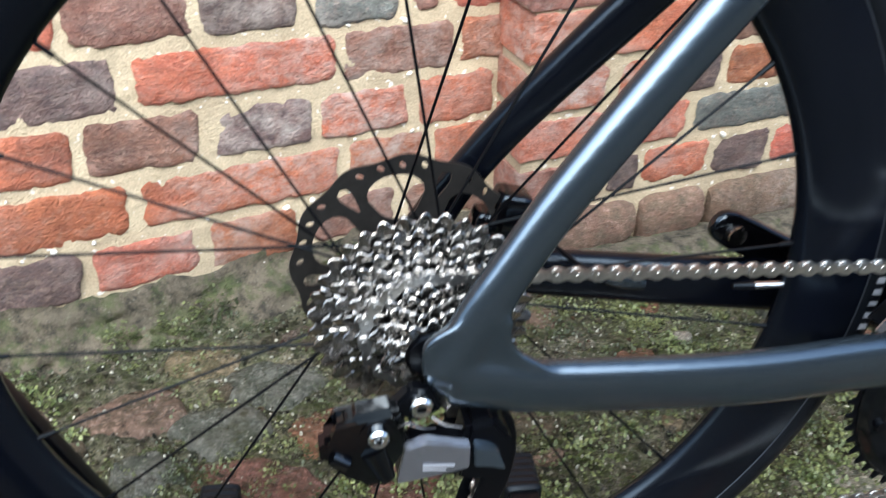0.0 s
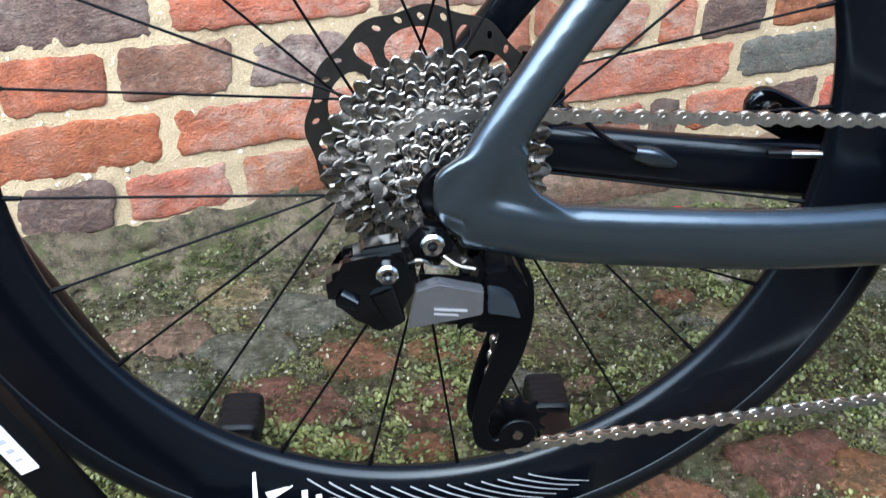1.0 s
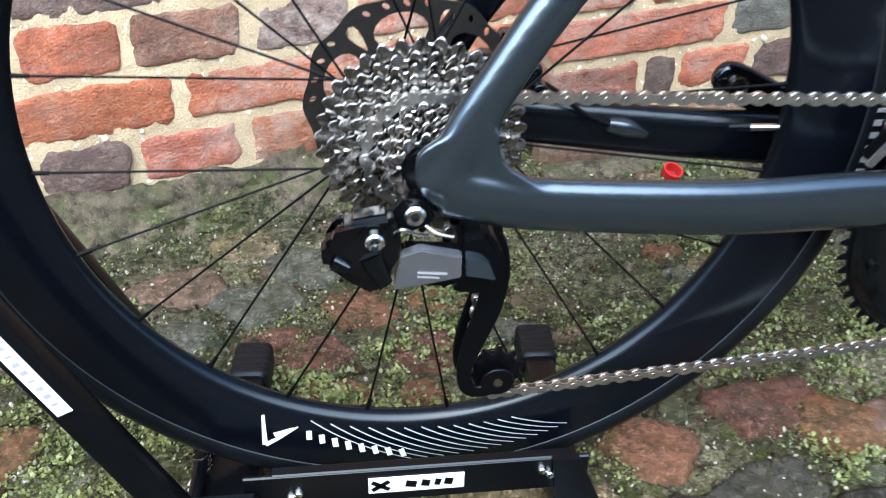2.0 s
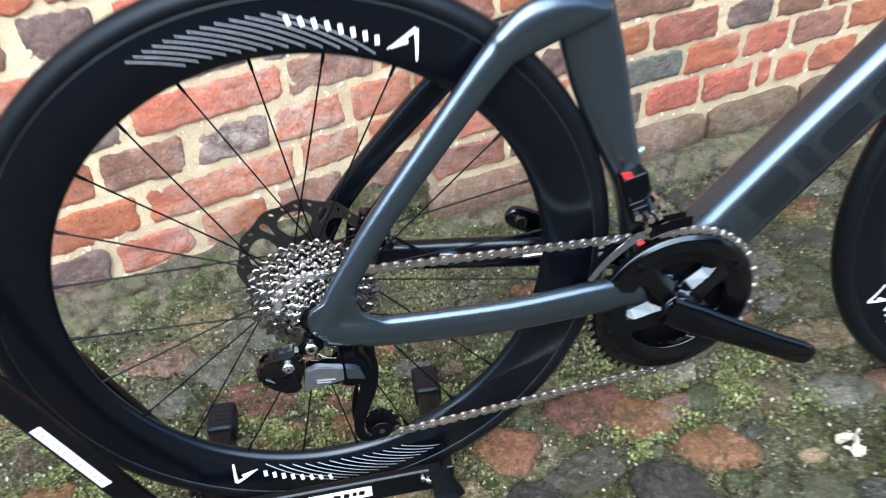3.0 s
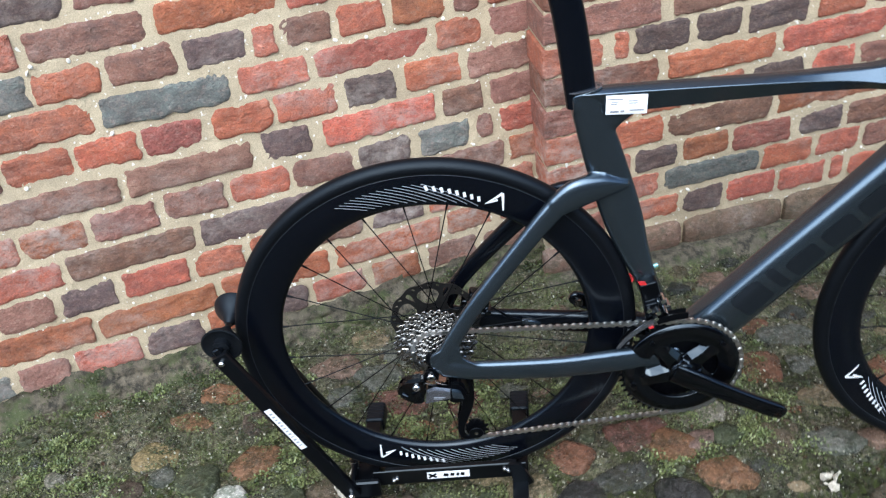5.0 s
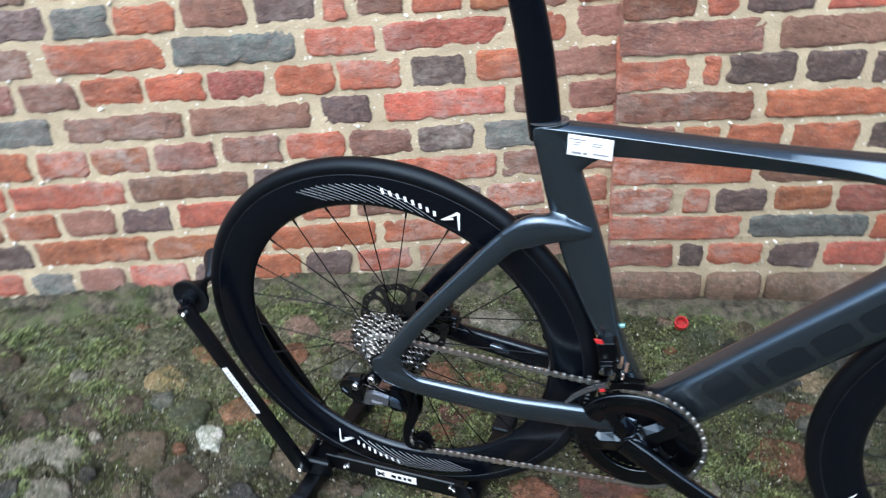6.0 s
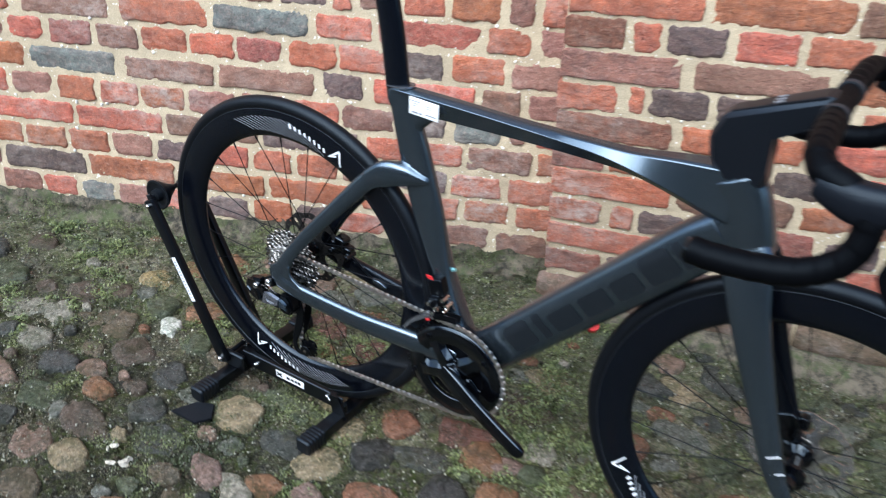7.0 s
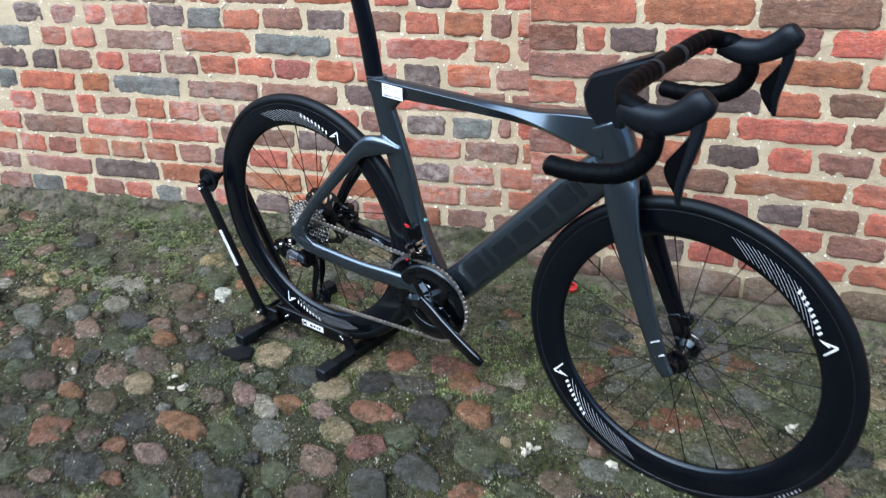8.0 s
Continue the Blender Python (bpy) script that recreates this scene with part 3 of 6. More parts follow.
def stone_mat(name, colour):
    """A wet field stone: clouded, with mineral flecks, dark cracks, a film of green and glossy patches."""
    m = bpy.data.materials.new(name)
    b, add, link = tree(m)
    co = add("ShaderNodeTexCoord").outputs["Object"]
    dull = (colour[0] * 0.42, colour[1] * 0.48, colour[2] * 0.40)
    col = mixed(add, link, span(add, link, noise_node(add, link, co, 30, 6, 0.65), 0.40, 0.60), colour, dull)
    col = mixed(add, link, span(add, link, noise_node(add, link, co, 150, 4, 0.75), 0.53, 0.63, 0.0, 0.75), col, tuple(1.7 * c + 0.025 for c in colour))
    crack = noise_node(add, link, co, 75, 8, 0.8)
    col = mixed(add, link, span(add, link, crack, 0.46, 0.37, 0.0, 0.85), col, tuple(0.12 * c for c in colour))
    film = add("ShaderNodeMath")
    film.operation = "MULTIPLY"
    link(span(add, link, noise_node(add, link, co, 9, 6, 0.7), 0.50, 0.62), film.inputs[0])
    link(span(add, link, noise_node(add, link, co, 120, 5, 0.75), 0.44, 0.56, 0.0, 0.8), film.inputs[1])
    col = mixed(add, link, film.outputs[0], col, (0.044, 0.041, 0.018))
    link(col, b.inputs["Base Color"])
    wet = noise_node(add, link, co, 22, 4, 0.6)
    link(span(add, link, wet, 0.40, 0.60, 0.10, 0.55), b.inputs["Roughness"])
    link(span(add, link, wet, 0.40, 0.60, 0.55, 0.16), b.inputs["Specular IOR Level"])
    relief(add, link, b, crack, 0.9, 0.008)
    return m


STONE = {"white": stone_mat("white_flint", (0.508, 0.487, 0.429)), "yellow": stone_mat("yellow_sandstone", (0.254, 0.190, 0.093)), "orange": stone_mat("orange_sandstone", (0.186, 0.096, 0.050)),
         "red": stone_mat("red_brickbat", (0.132, 0.061, 0.045)), "pink": stone_mat("pink_granite", (0.186, 0.121, 0.097)), "dark": stone_mat("dark_flint", (0.034, 0.031, 0.028)), "cream": stone_mat("cream_limestone", (0.234, 0.204, 0.157))}


def level(x, y):
    return 0.004 * noise.noise((x * 2.1, y * 2.1, 0)) + 0.003 * noise.noise((x * 7, y * 7, 4))


def wall_y(x):
    return min(WALL_L[0] - 0.02 + WALL_L[1] * x, 9) if x < CORNER_X else WALL_R[0] + WALL_R[1] * x


bm = bmesh.new()
nx, ny = 640, 320
grid = []
for j in range(ny + 1):
    row = []
    for i in range(nx + 1):
        x, y = -2.45 + 4.2 * i / nx, -1.2 + 2.1 * j / ny
        z = level(x, y) - 0.001 + 0.005 * noise.noise((x * 11, y * 11, 1)) + 0.006 * noise.noise((x * 30, y * 30, 2)) + 0.005 * noise.noise((x * 75, y * 75, 8)) + 0.003 * noise.noise((x * 150, y * 150, 5))
        row.append(bm.verts.new((x, y, z)))
    grid.append(row)
for j in range(ny):
    for i in range(nx):
        bm.faces.new((grid[j][i], grid[j][i + 1], grid[j + 1][i + 1], grid[j + 1][i]))
rim_v = [grid[0][i] for i in range(nx + 1)] + [grid[j][nx] for j in range(1, ny + 1)] + [grid[ny][i] for i in range(nx - 1, -1, -1)] + [grid[j][0] for j in range(ny - 1, 0, -1)]
near_v = [bm.verts.new((v.co.x * 1.05, (v.co.y + 0.15) * 1.08 - 0.15, -0.008)) for v in rim_v]
for k in range(len(rim_v)):
    q = (k + 1) % len(rim_v)
    bm.faces.new((rim_v[q], rim_v[k], near_v[k], near_v[q]))
rim_v = near_v
far_v = [bm.verts.new((v.co.x * 60, (v.co.y + 0.15) * 110, -0.008)) for v in rim_v]
for k in range(len(rim_v)):
    q = (k + 1) % len(rim_v)
    bm.faces.new((rim_v[q], rim_v[k], far_v[k], far_v[q]))
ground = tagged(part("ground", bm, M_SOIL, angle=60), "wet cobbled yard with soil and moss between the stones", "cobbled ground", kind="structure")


def stone_shape(x, y, r, rng, high, long=1.0, turn=0.0, seg=26):
    """A worn cobble bedded in the ground: an uneven, part-angular lump with a flattish, tilted top."""
    k = rng.random() * 99
    verts, faces = [], []
    z0 = level(x, y)
    profile = ((1.07, -0.010), (1.0, 0.25 * high), (0.95, 0.68 * high), (0.85, 0.93 * high), (0.58, high), (0.28, 1.03 * high))
    ct, st = math.cos(turn), math.sin(turn)
    flats = [(rng.uniform(0, 6.3), rng.uniform(0.66, 0.92)) for _ in range(rng.randrange(4, 8))]
    tx, ty = rng.uniform(-0.10, 0.10), rng.uniform(-0.10, 0.10)
    for f, h in profile:
        for i in range(seg):
            a = 2 * math.pi * i / seg
            q = 1 + 0.20 * noise.noise((math.cos(a) * 1.1 + k, math.sin(a) * 1.1, k)) + 0.13 * noise.noise((math.cos(a) * 3 + k, math.sin(a) * 3, 7)) + 0.07 * noise.noise((math.cos(a) * 8 + k, math.sin(a) * 8, 2))
            for fa, fr in flats:
                c = math.cos(a - fa)
                if c > 0.3:
                    q = min(q, fr / c)
            q *= r * f
            u, v = q * long * math.cos(a), q / long * math.sin(a)
            hh = h + (tx * u + ty * v) * (h > 0) + (0.0042 * noise.noise((u * 38 + k, v * 38, 3)) + 0.0028 * noise.noise((u * 95 + k, v * 95, 3))) * (h > 0)
            verts.append((x + u * ct - v * st, y + u * st + v * ct, z0 + hh))
    verts.append((x, y, z0 + 1.03 * high))
    for j in range(len(profile) - 1):
        for i in range(seg):
            a, c = j * seg + i, j * seg + (i + 1) % seg
            faces.append((a, c, c + seg, a + seg))
    t, o = len(verts) - 1, (len(profile) - 1) * seg
    for i in range(seg):
        faces.append((o + i, o + (i + 1) % seg, t))
    return verts, faces


COBBLE = [stone_mat(name, colour) for name, colour in (("brown_cobble", (0.102, 0.077, 0.049)), ("rust_cobble", (0.178, 0.084, 0.049)), ("tan_cobble", (0.225, 0.171, 0.101)), ("slate_cobble", (0.052, 0.051, 0.043)), ("olive_cobble", (0.069, 0.074, 0.040)),
          ("grey_cobble", (0.116, 0.114, 0.092)), ("dark_cobble", (0.038, 0.037, 0.032)), ("umber_cobble", (0.077, 0.056, 0.040)), ("rose_cobble", (0.178, 0.116, 0.084)), ("pale_cobble", (0.215, 0.192, 0.150)), ("moss_cobble", (0.062, 0.069, 0.037)))]
# cobble mix for the wall side, picked to raise the ground's brightness
PALER = [COBBLE[k] for k in (0, 1, 1, 2, 4, 5, 5, 7, 8, 8, 10)]
rng = random.Random(21)
SPECIAL = [("yellow", -0.63, 0.12, 0.046, 1.1), ("yellow", -1.0, -0.247, 0.036, 1.35), ("white", -0.44, -0.01, 0.030, 1.3), ("orange", -0.40, -0.261, 0.038, 1.35), ("orange", 0.11, -0.262, 0.034, 1.2), ("red", 0.375, -0.272, 0.040, 1.0),
           ("cream", 0.494, 0.137, 0.05, 1.25), ("orange", 0.44, 0.038, 0.042, 1.1), ("orange", -0.516, 0.293, 0.042, 1.3), ("orange", -0.578, 0.207, 0.036, 1.35), ("orange", -0.408, 0.081, 0.044, 1.1), ("dark", 0.415, -0.094, 0.052, 1.1),
           ("orange", 0.519, -0.035, 0.045, 1.15), ("dark", 0.235, -0.078, 0.05, 1.1), ("red", -0.131, 0.21, 0.05, 1.25), ("orange", -0.077, 0.137, 0.032, 1.3), ("red", 0.034, 0.198, 0.04, 1.0), ("orange", 0.061, 0.287, 0.04, 1.4),
           ("red", 0.356, 0.077, 0.052, 1.25), ("pink", 0.479, 0.045, 0.03, 1.2), ("orange", -0.40, -0.544, 0.030, 1.3), ("pink", -0.035, -0.571, 0.042, 1.15), ("orange", -0.065, -0.467, 0.05, 1.7), ("cream", 0.065, -0.30, 0.04, 1.4), ("pink", -0.02, -0.30, 0.04, 1.3), ("pink", 0.20, -0.235, 0.03, 1.2)]
placed = [(x, y, r) for _, x, y, r, _ in SPECIAL] + [(0.687, -0.073, 0.04), (-0.19, -0.376, 0.03)]
for kind, x, y, r, long in SPECIAL:
    v, f = stone_shape(x, y, r * 1.15, rng, 0.006 if y > 0.1 else 0.012, long, rng.uniform(-0.5, 0.3))
    me = bpy.data.meshes.new("cobble")
    me.from_pydata(v, [], f)
    me.polygons.foreach_set("use_smooth", [True] * len(f))
    me.materials.append(STONE[kind])
    new("cobble", me).parent = ground
cells = {}
for p in placed:
    cells.setdefault((int(p[0] // 0.13), int(p[1] // 0.13)), []).append(p)
near, rest_v, rest_f, rest_m = 0, [], [], []
for n in range(26000):
    x, y = rng.uniform(-2.4, 1.7), rng.uniform(-1.15, 0.75)
    r = rng.choice((0.060, 0.056, 0.052, 0.048) if n < 3000 else (0.050, 0.045, 0.041) if n < 9000 else (0.037, 0.032, 0.028) if n < 18000 else (0.024, 0.020, 0.016))
    if y > wall_y(x) - 0.06 - r:
        continue
    cx, cy = int(x // 0.13), int(y // 0.13)
    if any((x - q[0]) ** 2 + (y - q[1]) ** 2 < (0.99 * (r + q[2])) ** 2 for i in (-1, 0, 1) for j in (-1, 0, 1) for q in cells.get((cx + i, cy + j), ())):
        continue
    muddy = x < -0.3 and y > wall_y(x) - 0.33
    if (-0.8 < x < 0.55 and y > 0.08 and rng.random() > 0.42) or (muddy and rng.random() > 0.45):
        cells.setdefault((cx, cy), []).append((x, y, r))
        continue
    cells.setdefault((cx, cy), []).append((x, y, r))
    high = rng.choice((0.003, 0.005, 0.007, 0.009, 0.011, 0.013)) * (0.75 if y > 0.1 else 1.0)
    v, f = stone_shape(x, y, r * 1.04, rng, high, rng.uniform(1.0, 1.42), rng.uniform(-0.4, 0.35))
    if near < 270 and -0.6 < x < 1.2 and -0.6 < y < 0.4:
        near += 1
        me = bpy.data.meshes.new("cobble")
        me.from_pydata(v, [], f)
        me.polygons.foreach_set("use_smooth", [True] * len(f))
        me.materials.append(rng.choice(COBBLE if y < 0.0 and not muddy else PALER))
        new("cobble", me).parent = ground
    else:
        o = len(rest_v)
        rest_v += v
        rest_f += [tuple(i + o for i in q) for q in f]
        rest_m += [rng.randrange(len(COBBLE))] * len(f)
# the rest of the yard, out to where it is no longer seen
for i in range(-62, 52):
    for j in range(-50, 12):
        x, y = (i + rng.uniform(-0.3, 0.3)) * 0.098, (j + 0.5 * (i % 2) + rng.uniform(-0.3, 0.3)) * 0.092
        if (-2.45 < x < 1.75 and -1.2 < y) or y > (WALL_L[0] + WALL_L[1] * x if x < CORNER_X else wall_y(x)) - 0.12:
            continue
        v, f = stone_shape(x, y, rng.choice((0.040, 0.046, 0.050, 0.054)), rng, rng.choice((0.004, 0.007, 0.011)), rng.uniform(1.0, 1.3), rng.uniform(-0.5, 0.4), 9)
        o = len(rest_v)
        rest_v += v
        rest_f += [tuple(n + o for n in q) for q in f]
        rest_m += [rng.randrange(len(COBBLE))] * len(f)
me = bpy.data.meshes.new("cobbles")
me.from_pydata(rest_v, [], rest_f)
me.polygons.foreach_set("use_smooth", [True] * len(rest_f))
for m in COBBLE:
    me.materials.append(m)
me.polygons.foreach_set("material_index", rest_m)
ob = new("cobbles", me)
ob.parent = ground
tagged(ob, "wet rounded cobbles of many colours bedded in soil", kind="stuff")

# pebbles and grit between the cobbles
v_all, f_all = [], []
ICO = bmesh.new()
bmesh.ops.create_icosphere(ICO, subdivisions=1, radius=1)
ico_v = [v.co.copy() for v in ICO.verts]
ICO.verts.index_update()
ico_f = [tuple(v.index for v in f.verts) for f in ICO.faces]
ICO.free()
for n in range(18000):
    x, y = rng.uniform(-1.8, 1.6), rng.uniform(-0.95, 0.72)
    if y > wall_y(x) - 0.03:
        continue
    r = rng.choice((0.0015, 0.002, 0.0025, 0.003, 0.004, 0.006))
    e = Euler((rng.uniform(0, 6), rng.uniform(0, 6), rng.uniform(0, 6))).to_matrix()
    o = len(v_all)
    z = level(x, y) + 0.001
    sx, sy, sz = r * rng.uniform(0.8, 1.5), r, r * rng.uniform(0.5, 0.9)
    v_all += [Vector((x, y, z)) + e @ Vector((c.x * sx, c.y * sy, c.z * sz)) for c in ico_v]
    f_all += [tuple(i + o for i in f) for f in ico_f]
me = bpy.data.meshes.new("pebbles")
me.from_pydata(v_all, [], f_all)
M_PEBBLE = ground_material("wet_pebbles", "island")
me.materials.append(M_PEBBLE)
ob = new("pebbles", me)
ob.parent = ground
tagged(ob, "small pebbles and grit lying between the cobbles", kind="stuff")

# pale grit scattered over the wet ground; its paleness doubles as tiny glints
v_all, f_all = [], []
for n in range(15000):
    x, y = rng.uniform(-1.8, 1.6), rng.uniform(-0.95, 0.72)
    if y > wall_y(x) - 0.03:
        continue
    r = rng.choice((0.0007, 0.0008, 0.0009, 0.0011, 0.0015, 0.0024))
    e = Euler((rng.uniform(0, 6), rng.uniform(0, 6), rng.uniform(0, 6))).to_matrix()
    o = len(v_all)
    c = Vector((x, y, level(x, y) + rng.uniform(0.002, 0.009)))
    s = Vector((r * rng.uniform(0.8, 1.8), r, r * rng.uniform(0.4, 0.9)))
    v_all += [c + e @ Vector((q.x * s.x, q.y * s.y, q.z * s.z)) for q in ico_v]
    f_all += [tuple(i + o for i in f) for f in ico_f]
me = bpy.data.meshes.new("grit")
me.from_pydata(v_all, [], f_all)
me.materials.append(mat("pale_grit", (0.32, 0.31, 0.245), 0.45, vary=0.6, scale=70))
ob = new("grit", me)
ob.parent = ground
tagged(ob, "pale specks of grit scattered over the stones", kind="stuff")

# moss: many small leaves in clumps, densest near the wall
M_MOSS = mat("moss_leaf", (0.028, 0.038, 0.010), 0.5, vary=0.8, scale=140, second=(0.125, 0.140, 0.048), mix_scale=9)
v_all, f_all = [], []
n = 0
while n < 15000:
    x, y = rng.uniform(-1.7, 1.6), rng.uniform(-0.9, 0.72)
    if y > wall_y(x) - 0.04:
        continue
    want = noise.noise((x * 4.5, y * 4.5, 6)) + 0.5 * noise.noise((x * 14, y * 14, 6)) + 0.45 * (y - 0.1)
    n += 1
    if want < (0.06 if y < 0.05 else -0.02):
        continue
    wide, dome = rng.uniform(0.005, 0.013), rng.uniform(0.002, 0.007)
    for _ in range(rng.randrange(14, 34)):
        px, py = x + rng.gauss(0, wide), y + rng.gauss(0, wide)
        away = math.hypot(px - x, py - y) / wide
        z = level(px, py) + 0.001 + dome * max(0.0, 1.3 - 0.5 * away) + rng.uniform(0, 0.003)
        a, t, q = rng.uniform(0, 6.3), rng.uniform(0.1, 0.9), rng.choice((0.0013, 0.0016, 0.002, 0.0026, 0.0036))
        d = Vector((math.cos(a) * math.cos(t), math.sin(a) * math.cos(t), math.sin(t)))
        w = Vector((-math.sin(a), math.cos(a), 0)) * q * 0.55
        c = Vector((px, py, z))
        o = len(v_all)
        v_all += [c - w * 0.5, c + w * 0.5, c + d * q * 0.6 + w, c + d * q * 1.3, c + d * q * 0.6 - w]
        f_all.append((o, o + 1, o + 2, o + 3, o + 4))
for _ in range(2600):
    s = rng.uniform(-2.2, 0.27)
    v = rng.uniform(0.05, 1.0)
    if noise.noise((s * 6, v * 1.5, 3)) + 0.4 * noise.noise((s * 22, v * 4, 8)) < 0.22 - 0.3 * v:
        continue
    for _ in range(rng.randrange(5, 12)):
        c = LEFT.at(s + rng.gauss(0, 0.008), -0.297 - 0.08 * min(1.0, max(0.0, v + rng.gauss(0, 0.08))), 0.006 + 0.05 * v ** 1.7 + rng.uniform(0, 0.006))
        a, t, q = rng.uniform(0, 6.3), rng.uniform(0.0, 1.1), rng.uniform(0.002, 0.005)
        d = Vector((math.cos(a) * math.cos(t), math.sin(a) * math.cos(t), math.sin(t)))
        w = Vector((-math.sin(a), math.cos(a), 0)) * q * 0.5
        o = len(v_all)
        v_all += [c - w * 0.5, c + w * 0.5, c + d * q * 0.6 + w, c + d * q * 1.3, c + d * q * 0.6 - w]
        f_all.append((o, o + 1, o + 2, o + 3, o + 4))
# lush tufts with paler tips
M_TUFT = mat("moss_tuft_leaf", (0.058, 0.078, 0.020), 0.5, vary=0.8, scale=160, second=(0.165, 0.190, 0.068), mix_scale=60)
t_v, t_f = [], []
tufts = 0
while tufts < 330:
    x, y = rng.uniform(-1.7, 0.7), rng.uniform(-0.30, 0.62)
    if y > wall_y(x) - 0.05 or noise.noise((x * 3.2, y * 3.2, 11)) + 0.4 * noise.noise((x * 11, y * 11, 12)) < 0.10:
        continue
    tufts += 1
    wide, dome = rng.uniform(0.008, 0.022), rng.uniform(0.004, 0.010)
    for _ in range(rng.randrange(50, 130)):
        px, py = x + rng.gauss(0, wide), y + rng.gauss(0, wide * 0.8)
        away = math.hypot(px - x, py - y) / wide
        c = Vector((px, py, level(px, py) + 0.001 + dome * max(0.0, 1.4 - 0.6 * away) + rng.uniform(0, 0.003)))
        a, t, q = rng.uniform(0, 6.3), rng.uniform(0.1, 1.0), rng.uniform(0.0022, 0.0052)
        d = Vector((math.cos(a) * math.cos(t), math.sin(a) * math.cos(t), math.sin(t)))
        w = Vector((-math.sin(a), math.cos(a), 0)) * q * 0.5
        o = len(t_v)
        t_v += [c - w * 0.5, c + w * 0.5, c + d * q * 0.6 + w, c + d * q * 1.3, c + d * q * 0.6 - w]
        t_f.append((o, o + 1, o + 2, o + 3, o + 4))
me = bpy.data.meshes.new("moss_tufts")
me.from_pydata(t_v, [], t_f)
me.materials.append(M_TUFT)
ob = new("moss_tufts", me)
ob.parent = ground
tagged(ob, "lush tufts of pale green moss", kind="stuff")
me = bpy.data.meshes.new("moss")
me.from_pydata(v_all, [], f_all)
me.materials.append(M_MOSS)
ob = new("moss", me)
ob.parent = ground
tagged(ob, "low green moss growing in clumps between the stones", kind="stuff")

# ---- the bicycle ----
bike = thing("road_bicycle", "dark slate grey carbon aero road bicycle with deep black wheels", "bicycle")


def S(*rows):
    return [(x, y, z + AX, w, d) for x, y, z, w, d in rows]


bm = bmesh.new()
loft(bm, S((0.405, 0, -0.078, 0.036, 0.030), (0.386, 0, -0.02, 0.031, 0.026), (0.358, 0, 0.07, 0.023, 0.018), (0.333, 0, 0.14, 0.019, 0.024), (0.312, 0, 0.21, 0.0165, 0.031), (0.287, 0, 0.30, 0.0155, 0.0305), (0.268, 0, 0.37, 0.015, 0.027), (0.255, 0, 0.424, 0.0145, 0.0245)), 6)
loft(bm, S((0.405, 0, -0.078, 0.034, 0.034), (0.43, 0, -0.058, 0.031, 0.0375), (0.475, 0, -0.012, 0.026, 0.038), (0.50, 0, 0.014, 0.022, 0.034)), 5, power=2.6)
loft(bm, S((0.765, 0, 0.292, 0.022, 0.036), (0.80, 0, 0.325, 0.024, 0.042), (0.828, 0, 0.348, 0.025, 0.043)), 5, power=2.6)
loft(bm, S((0.238, 0, 0.405, 0.0142, 0.017), (0.255, 0, 0.405, 0.0142, 0.0180), (0.275, 0, 0.405, 0.0130, 0.0165)), 4, power=2.6)
loft(bm, S((0.803, 0, 0.424, 0.027, 0.039), (0.822, 0, 0.385, 0.027, 0.039), (0.840, 0, 0.335, 0.028, 0.036), (0.842, 0, 0.322, 0.027, 0.034)), 4)
loft(bm, S((0.262, 0, 0.36, 0.013, 0.03), (0.30, 0, 0.385, 0.012, 0.02), (0.335, 0, 0.397, 0.012, 0.01)), 4)
rod(bm, P(0.4066, -0.043, -0.075), P(0.4066, 0.043, -0.075), 0.027, 24)
CHAINSTAY = ((0.010, 0.072, -0.010, 0.009, 0.019), (0.035, 0.072, -0.0165, 0.010, 0.0185), (0.07, 0.070, -0.0245, 0.010, 0.0185), (0.20, 0.062, -0.0385, 0.011, 0.0205), (0.30, 0.050, -0.0445, 0.012, 0.0220), (0.36, 0.040, -0.0515, 0.013, 0.0235), (0.40, 0.034, -0.060, 0.014, 0.027))
SEATSTAY = ((0.006, 0.073, -0.010, 0.008, 0.017), (0.025, 0.069, 0.028, 0.009, 0.0155), (0.042, 0.065, 0.056, 0.009, 0.0140), (0.078, 0.056, 0.105, 0.0095, 0.0142), (0.15, 0.040, 0.188, 0.0098, 0.0155), (0.205, 0.029, 0.248, 0.0105, 0.0178), (0.238, 0.022, 0.271, 0.0115, 0.0195), (0.285, 0.010, 0.276, 0.012, 0.021))
loft(bm, S(*[(x, -y, z, w, d) for x, y, z, w, d in CHAINSTAY]), 6, power=2.3)
loft(bm, S(*[(x, -y, z, w, d) for x, y, z, w, d in SEATSTAY]), 6, power=2.2)
# the dropout, a thick web between the two stays
plate(bm, [(-0.0085, 0.014), (-0.0095, 0.004), (-0.0085, -0.005), (-0.004, -0.014), (0.005, -0.0215), (0.018, -0.0275), (0.045, -0.036), (0.090, -0.020), (0.066, -0.006), (0.050, 0.004), (0.044, 0.011), (0.042, 0.019), (0.043, 0.028), (0.030, 0.036), (0.002, 0.024), (-0.005, 0.019)], 0.0082, pose(0, -0.0732, AX, 90, 0, 0))
# the wing where the stay meets the seat tube
loft(bm, S((0.205, -0.030, 0.250, 0.010, 0.018), (0.240, -0.025, 0.269, 0.012, 0.0245), (0.275, -0.019, 0.273, 0.011, 0.020), (0.303, -0.0145, 0.272, 0.008, 0.011), (0.319, -0.0130, 0.271, 0.004, 0.004)), 5, power=2.2)
frame_ob = melt(part("frame", bm, M_PAINT, bike, "slate grey metallic carbon frame"), 0.0017, 16)
